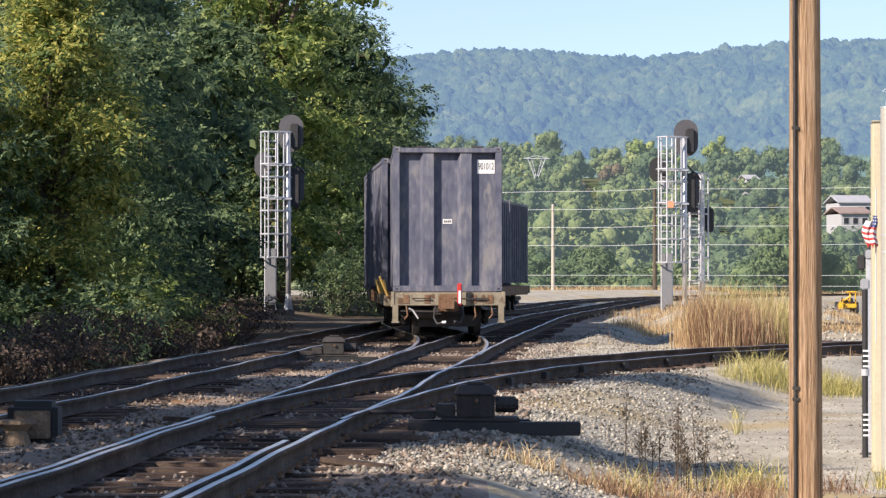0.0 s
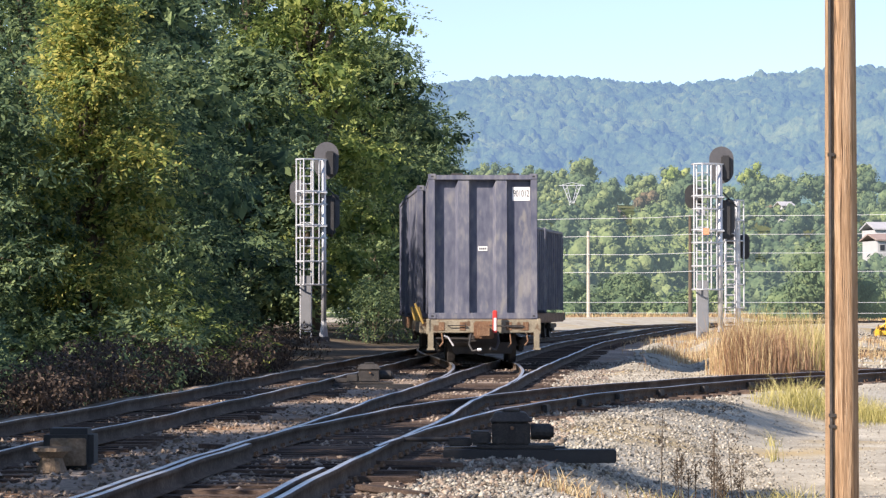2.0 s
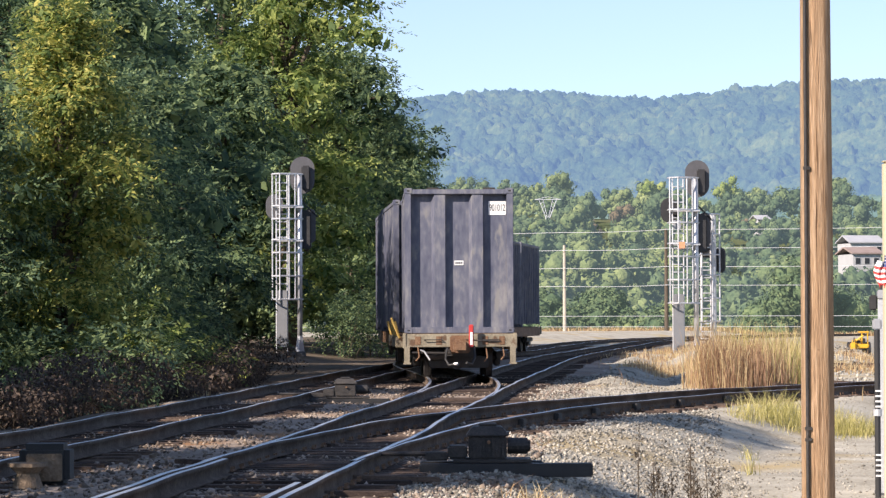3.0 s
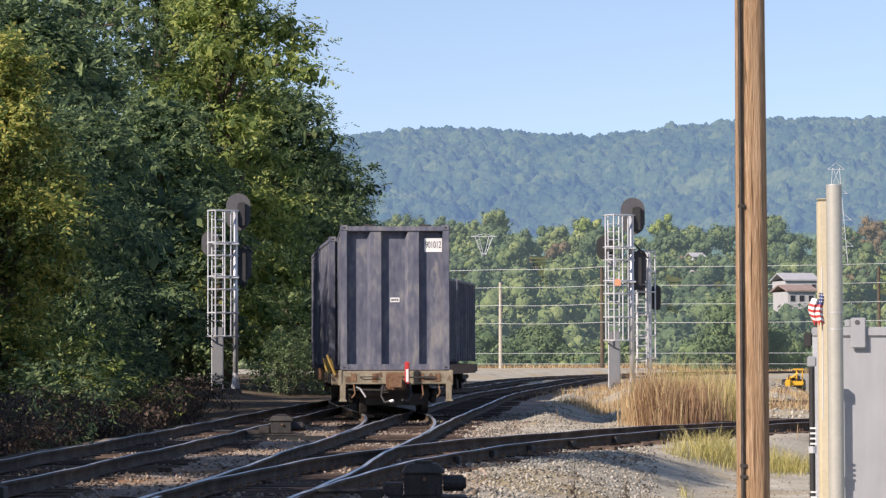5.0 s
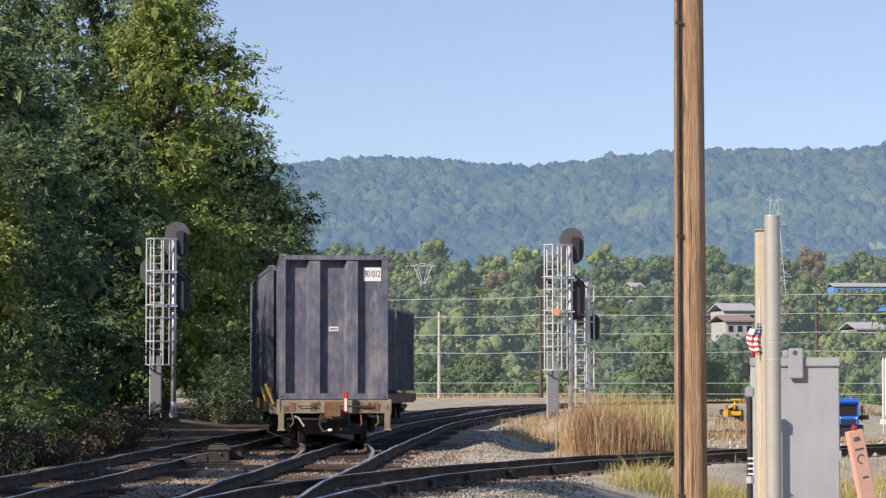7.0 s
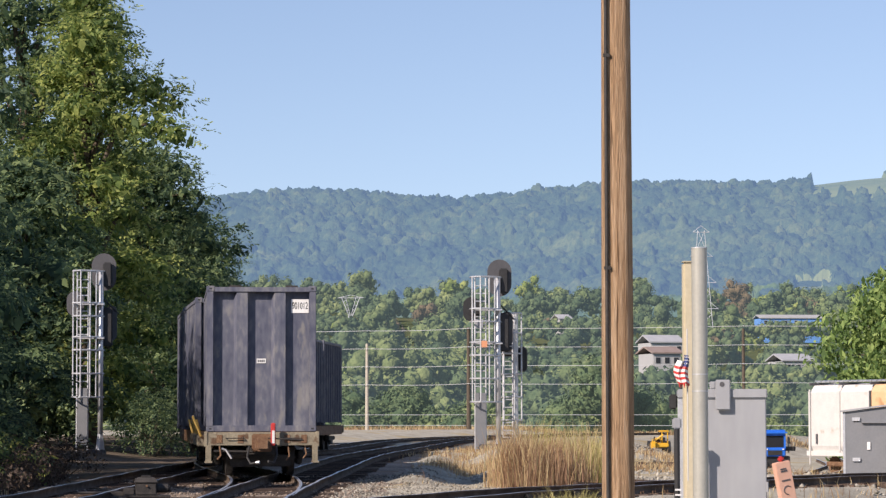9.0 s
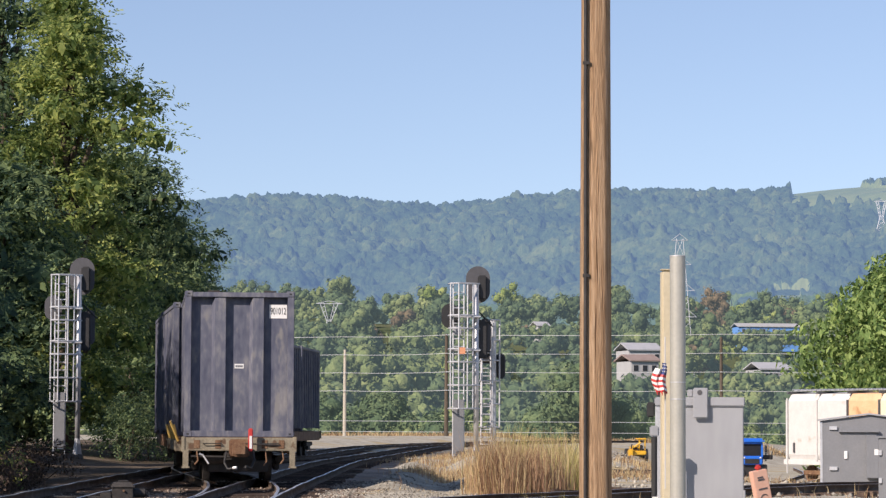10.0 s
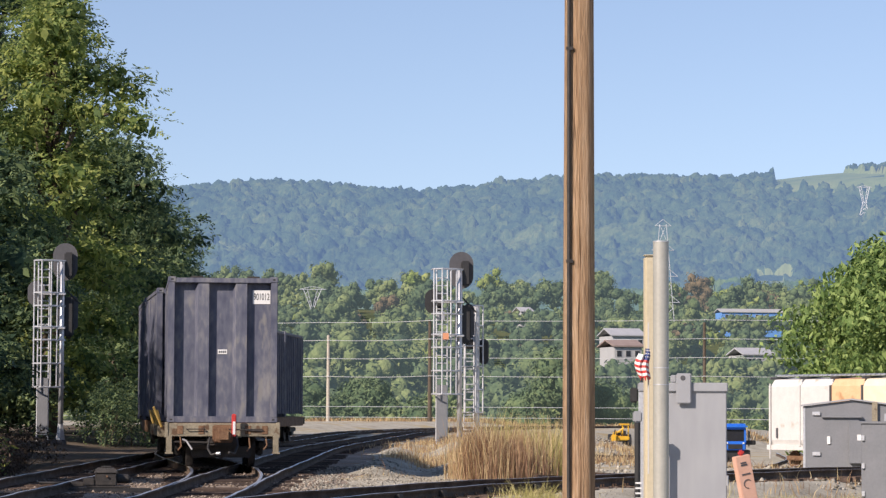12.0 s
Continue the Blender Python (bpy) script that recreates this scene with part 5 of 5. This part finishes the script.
def delta_tower(x, y, z0, h, base, waist, head, arm, label, waist_at=0.6):
    """Spread legs up to a narrow waist, then a V that carries one long crossarm."""
    t = thing("power_pylon", label, "pylon", "power pylons", Matrix.Translation((x, y, z0)))
    r = 0.14 * y / 1000
    zw = h * waist_at
    for sx in (-1, 1):
        bm = T((sx * base, 0, 0), (sx * waist, 0, zw), r, n=4)
        for k in range(4):
            a, b = k / 4, (k + 1) / 4
            tube(bm, (sx * (base + (waist - base) * a), 0, zw * a), (-sx * (base + (waist - base) * b), 0, zw * b), r * 0.6, n=4)
        part("leg", bm, M_FARSTEEL, t)
        bm = T((sx * waist, 0, zw), (sx * head, 0, h), r, n=4)
        tube(bm, (sx * waist * 0.2, 0, zw), (sx * head * 0.55, 0, h), r * 0.7, n=4)
        for k in range(4):
            a, b = k / 4, (k + 0.6) / 4
            tube(bm, (sx * (waist + (head - waist) * a), 0, zw + (h - zw) * a), (sx * (waist * 0.2 + (head * 0.55 - waist * 0.2) * b), 0, zw + (h - zw) * b), r * 0.6, n=4)
        part("fork", bm, M_FARSTEEL, t)
    bm = T((-arm, 0, h), (arm, 0, h), r, n=4)
    tube(bm, (-arm, 0, h), (0, 0, h + arm * 0.22), r * 0.7, n=4)
    tube(bm, (arm, 0, h), (0, 0, h + arm * 0.22), r * 0.7, n=4)
    part("crossarm", bm, M_FARSTEEL, t)
    return t


p = ray_at(950, 305, 1000)
delta_tower(p[0], p[1], p[2] - 25, 30, 4.5, 0.7, 3.3, 4.8, "hazy V-shaped lattice power pylon in the valley", 0.78)
p = ray_at(1577, 420, 720)
lattice(p[0], p[1], p[2] - 6, 45, 4.5, ((24, 4.5), (31, 4.0), (38, 3.0), (44.5, 2.2)), "tall lattice power pylon among the valley trees")
p = ray_at(1944, 147, 2300)
delta_tower(p[0], p[1], p[2], 27.5, 4.8, 1.5, 4.6, 6.6, "faint lattice power pylon on the ridge side", 0.5)

M_HOUSEWHITE = material("house_siding", [(0.34, 0.34, 0.335), (0.43, 0.43, 0.42)], 0.7, scale=0.5, fine=5, bump=0)
M_ROOF = material("house_roof", [(0.32, 0.33, 0.35), (0.42, 0.42, 0.43)], 0.85, scale=0.5, fine=5, bump=0)
M_ROOFRED = material("brown_roof", [(0.24, 0.18, 0.16), (0.33, 0.26, 0.23)], 0.85, scale=0.5, fine=5, bump=0)
M_BLUEWALL = material("blue_cladding", [(0.1, 0.25, 0.55), (0.14, 0.32, 0.65)], 0.6, scale=0.3, fine=4, bump=0)


def house(x0, y0, d, w, h, label, wall=M_HOUSEWHITE, roof=M_ROOF, deep=9.0, rise=2.6, windows=4, turn=12):
    x, y, z = ray_at(x0, y0, d)
    t = thing("house", label, "house", "valley houses", Matrix.Translation((x, y, z)) @ pose(0, 0, 0, 0, 0, turn))
    part("wall", B(-w / 2, w / 2, 0, deep, -6, h), wall, t)
    bm = bmesh.new()
    for y1, y2, za, zb in ((-0.5, deep / 2, h, h + rise), (deep / 2, deep + 0.5, h + rise, h)):
        vs = [bm.verts.new(c) for c in ((-w / 2 - 0.5, y1, za), (w / 2 + 0.5, y1, za), (w / 2 + 0.5, y2, zb), (-w / 2 - 0.5, y2, zb), (-w / 2 - 0.5, y1, za + 0.3), (w / 2 + 0.5, y1, za + 0.3), (w / 2 + 0.5, y2, zb + 0.3), (-w / 2 - 0.5, y2, zb + 0.3))]
        for q in ((0, 1, 2, 3), (4, 5, 6, 7), (0, 1, 5, 4), (1, 2, 6, 5), (2, 3, 7, 6), (3, 0, 4, 7)):
            bm.faces.new([vs[k] for k in q])
    bmesh.ops.recalc_face_normals(bm, faces=bm.faces)
    part("roof", bm, roof, t)
    for k in range(windows):
        u = -w / 2 + (k + 0.5) * w / windows
        wd = part("window", B(u - 0.6, u + 0.6, -0.06, -0.01, h - 2.1, h - 0.7), M_HOUSEWHITE, t)
        part("pane", B(u - 0.5, u + 0.5, -0.09, -0.062, h - 2.0, h - 0.8), M_GLASS, wd)
    return t


house(1514, 380, 640, 8, 2.6, "white house with a grey roof among trees", rise=1.7)
house(1514, 402, 560, 6, 2.6, "small white house with a brown roof", roof=M_ROOFRED, windows=3, rise=1.3)
house(1750, 403, 600, 7, 1.2, "low white gabled house among trees", windows=3, rise=1.5)
house(1738, 330, 950, 22, 2.6, "long blue and white industrial building", wall=M_BLUEWALL, roof=M_HOUSEWHITE, rise=1.2, windows=6, turn=4)
house(1332, 322, 1000, 4.5, 0.8, "distant pale house below the ridge", windows=2, rise=1.6)


# ---------------------------------------------------------------- switch machines and small track things
def switch_machine(x, y, turn, label, long=1.4, ribs=4):
    t = thing("switch_machine", label, "switch machine", "switch machines", Matrix.Translation((x, y, gz(x, y))) @ pose(0, 0, 0, 0, 0, turn))
    part("base_plate", B(-0.4, 0.42, -0.26, 0.32, 0.085, 0.12, bevel=0.008), M_STEEL, t)
    part("housing", B(-0.24, 0.16, -0.18, 0.25, 0.12, 0.36, bevel=0.02), M_STEEL, t)
    bm = bmesh.new()
    lo = [bm.verts.new(q) for q in ((-0.27, -0.21, 0.36), (0.19, -0.21, 0.36), (0.19, 0.28, 0.36), (-0.27, 0.28, 0.36))]
    hi = [bm.verts.new(q) for q in ((-0.2, -0.15, 0.46), (0.11, -0.15, 0.46), (0.11, 0.22, 0.46), (-0.2, 0.22, 0.46))]
    bm.faces.new(lo[::-1])
    bm.faces.new(hi)
    for k in range(4):
        bm.faces.new((lo[k], lo[(k + 1) % 4], hi[(k + 1) % 4], hi[k]))
    bmesh.ops.bevel(bm, geom=bm.edges[:], offset=0.012, segments=2, affect="EDGES")
    part("cover", bm, M_STEEL, t)
    part("lid", B(-0.13, 0.06, -0.1, 0.18, 0.46, 0.49, bevel=0.01), M_STEEL, t)
    part("motor", T((0.17, 0.04, 0.25), (0.38, 0.04, 0.25), 0.085, n=16), M_STEEL, t)
    part("motor_cap", T((0.38, 0.04, 0.25), (0.41, 0.04, 0.25), 0.06, n=16), M_STEEL, t)
    part("side_box", B(-0.46, -0.25, -0.14, 0.2, 0.12, 0.26, bevel=0.02), M_STEEL, t)
    part("rod_cover", B(-0.7, -0.45, -0.06, 0.1, 0.1, 0.19, bevel=0.015), M_STEEL, t)
    for x in (-0.18, -0.08, 0.02, 0.12)[:ribs]:
        part("rib", B(x - 0.012, x + 0.012, -0.198, -0.178, 0.13, 0.35), M_STEEL, t)
    for y0 in (-0.32, 0.2):
        part("timber", B(-0.75, long / 2 + 0.1 + (0.25 if y0 < 0 else -0.25), y0, y0 + 0.22, -0.06, 0.08, bevel=0.012), M_BLACK, t)
    part("throw_rod", T((-1.3, 0.05, 0.17), (-0.5, 0.05, 0.17), 0.025, n=8), M_STEEL, t)
    part("lid_bolt", T((-0.03, -0.2, 0.3), (-0.03, -0.225, 0.3), 0.02, n=8), M_RUST, t)
    return t


switch_machine(0.38, 28.6, 0, "dark steel switch machine on timbers beside the rails")
switch_machine(-2.05, 52.0, 4, "dark steel switch machine between the tracks", 0.9, 0)
dx, dy = -3.92, 25.7
t = thing("derail_unit", "tan cast-iron switch stand with a black hood", "switch stand", m=Matrix.Translation((dx, dy, gz(dx, dy))))
part("hood", B(-0.22, 0.26, 0.1, 0.5, 0.0, 0.4, bevel=0.06), M_BLACK, t)
part("plate", B(-0.14, 0.2, 0.04, 0.09, 0.05, 0.31, bevel=0.01), M_IRON, t)
bm = T((-0.1, -0.1, 0.0), (-0.1, -0.1, 0.14), 0.15, 0.1, n=16)
tube(bm, (-0.1, -0.1, 0.14), (-0.1, -0.1, 0.2), 0.11, 0.17, n=16)
part("pedestal", bm, M_IRON, t)
part("flange", T((-0.1, -0.1, 0.2), (-0.1, -0.1, 0.235), 0.19, n=16), M_IRON, t)

# extra rails: switch points beside the main rails and the guard rails
pts = thing("switch_points", "tapered switch point rails lying against the stock rails", "track", "railway tracks")
for line, off, s0, s1 in ((LINE_B, -0.64, 9, 21.5), (LINE_B, 0.62, 5, 17.5)):
    part("point_rail", rail_mesh(line, off, s0, s1), None, pts)
bolts = thing("joint_bars", "bolted steel joint bars on the siding rails", "track fitting")
for k in range(9):
    p, d = along(LINE_C, 12.5 + k * 2.4)
    right = Vector((d.y, -d.x, 0))
    m = Matrix.Translation(p + right * 0.80 + Vector((0, 0, -0.09))) @ pose(0, 0, 0, 0, 0, math.degrees(math.atan2(d.y, d.x)))
    part("brace", B(-0.12, 0.12, -0.05, 0.03, -0.06, 0.05, bevel=0.012, m=m), M_STEEL, bolts)
bm = B(-0.11, 0.11, -0.09, 0.09, 0.0, 0.018, bevel=0.004)
for u, v in ((-0.085, -0.06), (-0.085, 0.06), (0.085, -0.06), (0.085, 0.06)):
    box(bm, u - 0.014, u + 0.014, v - 0.014, v + 0.014, 0.016, 0.05)
PLATE = mesh_of("tie_plate", bm, M_RUST)
plates = thing("tie_plates", "rusty spiked tie plates under the near rails", "track fitting")
for line, s0, s1 in ((LINE_B, 0.3, 36), (LINE_C, 0.3, 34)):
    s = s0 + 0.56 * (18 if line is LINE_B else 8)
    while s < s1:
        p, d = along(line, s)
        right = Vector((d.y, -d.x, 0))
        for off in (-0.7525, 0.7525):
            q = p + right * off
            part("tie_plate", PLATE, None, plates).matrix_world = Matrix.Translation((q.x, q.y, -0.168)) @ pose(0, 0, 0, 0, 0, math.degrees(math.atan2(d.y, d.x)) - 90)
        s += 0.56
for k, (x, y) in enumerate(((-1.0, 24.2), (-0.6, 26.5), (-2.6, 29.5), (-1.9, 34.0), (-0.7, 22.6))):
    tagged(part("loose_plank", B(-0.45, 0.45, -0.06, 0.06, 0.0, 0.05, bevel=0.008, m=Matrix.Translation((x, y, -0.175)) @ pose(0, 0, 0, 0, 2, 20 - 17 * k)), M_TIE, None), "splintered old wooden plank lying on the ballast", "plank", "loose planks")


# ---------------------------------------------------------------- grass, weeds and stones
def blades(name, label, rng, spots, n, tall, width, mat, lean=0.25):
    """Grass as thin tapering blades, in clumps (x, y, rx, ry)."""
    sp = np.array(spots)
    k = rng.choice(len(sp), n, p=sp[:, 2] * sp[:, 3] / (sp[:, 2] * sp[:, 3]).sum())
    x, y = sp[k, 0] + rng.normal(size=n) * sp[k, 2] * 0.5, sp[k, 1] + rng.normal(size=n) * sp[k, 3] * 0.5
    z = ground_z(x, y) - 0.02
    h = tall * (0.4 + 0.75 * rng.random(n) ** 1.5) * (0.85 + 0.15 * np.sin(x * 3.1 + y) * np.sin(x * 7.3))
    dx, dy = rng.normal(size=n) * lean * h, rng.normal(size=n) * lean * h
    a = rng.random(n) * math.pi
    wx, wy = np.cos(a) * width, np.sin(a) * width
    base, mid, tip = np.stack([x, y, z], 1), np.stack([x + dx * 0.35, y + dy * 0.35, z + h * 0.6], 1), np.stack([x + dx, y + dy, z + h], 1)
    o = np.stack([wx, wy, np.zeros(n)], 1)
    v = np.stack([base - o, base + o, mid + o * 0.8, mid - o * 0.8, tip + o * 0.15, tip - o * 0.15], 1).reshape(-1, 3)
    q = np.arange(n)[:, None] * 6
    f = np.vstack([np.hstack([q, q + 1, q + 2, q + 3]), np.hstack([q + 3, q + 2, q + 4, q + 5])])
    return tagged(new(name, raw(name, v, f, mat)), label, "grass", kind="stuff")


rng = np.random.default_rng(23)
blades("tall_dry_grass", "tall dry reddish-tan grass beyond the siding", rng, [(6.1, 61, 0.6, 1.6), (6.7, 63, 0.9, 2.4), (7.4, 65, 0.9, 2.4), (8.0, 66, 0.7, 2), (5.6, 61, 0.4, 1)], 5200, 1.55, 0.006, M_DRY, 0.16)
blades("reddish_stalks", "reddish-brown weed stalks among the dry grass", rng, [(5.9, 61, 0.5, 1.5), (6.6, 62, 0.9, 2), (7.3, 64, 0.9, 2)], 3200, 1.3, 0.007, M_REDGRASS, 0.14)
blades("goldenrod", "yellow-green seeding weeds among the dry grass", rng, [(7.7, 64, 0.7, 2), (7.0, 66, 0.8, 2)], 2600, 1.7, 0.008, M_GRASS, 0.18)
blades("dry_grass", "short dry tan grass on the gravel", rng, [(4.7, 65, 0.7, 2), (5.2, 63, 0.5, 1), (5.5, 82, 0.8, 3), (6.2, 80, 1.1, 3), (7.2, 78, 0.9, 2.5), (6.6, 84, 1.0, 3), (8, 99, 2, 3), (14, 57, 2.5, 3), (17, 62, 3, 3), (11, 53, 2, 2), (-5.7, 57, 0.7, 0.7), (14, 80, 4, 6), (15, 96, 2, 5), (22, 126, 2.5, 6), (7.5, 88, 1.2, 4), (10.5, 95, 2, 5), (9.5, 110, 3, 5)], 14000, 0.34, 0.009, M_DRY, 0.3)
blades("green_grass", "pale yellow-green tufted grass on the apron", rng, [(5.5, 47, 0.5, 1.0), (6.2, 48, 0.8, 1.2), (7.0, 48, 0.8, 1.2), (9.2, 50, 1.0, 1.2), (4.9, 46, 0.3, 0.5), (12, 54, 1.5, 2), (4.3, 40, 0.12, 0.2), (3.9, 36, 0.1, 0.2)], 8000, 0.42, 0.0045, M_GRASS, 0.42)
blades("foreground_weeds", "sparse green weeds at the gravel's edge", rng, [(2.9, 26.5, 0.5, 0.5), (1.8, 25.6, 0.3, 0.3), (4.6, 27, 0.4, 0.4)], 700, 0.35, 0.006, M_GRASS, 0.4)
blades("straw_tufts", "straw-coloured grass tufts in the foreground gravel", rng, [(1.5, 25.0, 0.5, 0.4), (2.1, 25.4, 0.4, 0.4), (0.8, 25.0, 0.3, 0.3), (2.9, 25.8, 0.4, 0.4), (5.0, 27.5, 0.4, 0.5)], 900, 0.27, 0.0045, M_DRY, 0.55)
blades("rusty_weeds", "rusty brown low weeds at the gravel's edge", rng, [(1.6, 24.8, 0.5, 0.4), (2.3, 25.0, 0.5, 0.4), (2.9, 25.4, 0.3, 0.4), (3.7, 26.2, 0.4, 0.4), (2.2, 26.6, 0.3, 0.3)], 900, 0.26, 0.004, M_REDGRASS, 0.5)
blades("embankment_grass", "rusty brown dry grass along the far curve", rng, [(x, 243 - 0.35 * x, 5, 2) for x in range(4, 60, 4)], 6000, 0.5, 0.03, M_DRY, 0.3)
for k, (x, y, a) in enumerate(((8.2, 60, 20), (8.9, 61.5, 35), (9.6, 60.5, 8), (9.0, 63, 60), (10.2, 64, 25), (8.4, 65, -15))):
    tagged(part("old_tie", TIE, None, None), "discarded dark railway tie lying on the gravel", "tie", "discarded ties").matrix_world = Matrix.Translation((x, y, gz(x, y) + 0.12)) @ pose(0, 0, 0, 0, 3, a)
for i in range(16):
    x, y = (2.05, 2.42)[i % 2] + 0.13 * rng.normal(), (27.0, 26.2)[i % 2] + 0.5 * rng.random()
    t = thing("dead_weed", "tall dead brown weed stalk with bare twigs", "weed", "dead weeds", Matrix.Translation((x, y, gz(x, y))))
    h = 0.35 + 0.6 * rng.random()
    stalk = part("stalk", T((0, 0, -0.02), (0.02 * rng.normal(), 0.02 * rng.normal(), h), 0.007, 0.003, n=5), M_BARK, t)
    for k in range(9):
        z = h * (0.35 + 0.6 * rng.random())
        a = rng.random() * 6.28
        part("twig", T((0.0, 0, z), (0.07 * math.cos(a), 0.07 * math.sin(a), z + 0.09), 0.0035, 0.002, n=4), M_BARK, stalk)
    v, f = leaf_cloud(rng, [(0, 0, h * 0.8, 0.06, h * 0.25)], 40, 0.016)
    tagged(part("seed_head", raw("seed_head", v, f, M_BARK), None, t), kind="stuff")

# crushed stones
OCT_V = np.array([(1, 0, 0), (-1, 0, 0), (0, 1, 0), (0, -1, 0), (0, 0, 1), (0, 0, -1)], float)
OCT_F = np.array([(0, 2, 4), (2, 1, 4), (1, 3, 4), (3, 0, 4), (2, 0, 5), (1, 2, 5), (3, 1, 5), (0, 3, 5)])


def stones(name, label, rng, n, xr, yr, size, mat):
    y = yr[0] * (yr[1] / yr[0]) ** rng.random(n)
    x = at_y(LINE_B, y) + xr[0] + (xr[1] - xr[0]) * rng.random(n)
    s = size * (0.5 + rng.random(n) ** 2)
    z = ground_z(x, y) + s * 0.25
    jit = 1 + 0.35 * rng.normal(size=(n, 6, 1))
    sh = np.stack([0.8 + 0.6 * rng.random(n), 0.8 + 0.6 * rng.random(n), 0.55 + 0.4 * rng.random(n)], 1)[:, None]
    a = rng.random(n) * 6.28
    v = OCT_V[None] * jit * s[:, None, None] * sh
    t1, t2 = rng.normal(size=n) * 0.6, rng.normal(size=n) * 0.6
    v = np.stack([v[..., 0] * np.cos(a)[:, None] - v[..., 1] * np.sin(a)[:, None], v[..., 0] * np.sin(a)[:, None] + v[..., 1] * np.cos(a)[:, None], v[..., 2] + v[..., 0] * t1[:, None] * 0.5 + v[..., 1] * t2[:, None] * 0.5], 2)
    v = (v + np.stack([x, y, z], 1)[:, None]).reshape(-1, 3)
    f = (np.arange(n)[:, None, None] * 6 + OCT_F).reshape(-1, 3)
    return tagged(new(name, raw(name, v, f, mat)), label, "gravel", kind="stuff")


stones("ballast_stones", "loose oily ballast stones between the ties", rng, 22000, (-5.4, 2.3), (16, 75), 0.026, M_STONEDARK)
stones("apron_stones", "scattered small stones on the tan dirt apron", rng, 8000, (3.8, 9), (24, 70), 0.014, M_STONE)
stones("yard_stones", "pale coarse gravel across the yard", rng, 6000, (6, 26), (60, 150), 0.06, M_STONE)
stones("bank_stones", "pale crushed stones on the sunlit gravel bank", rng, 22000, (1.2, 4.8), (22, 75), 0.022, M_STONE)
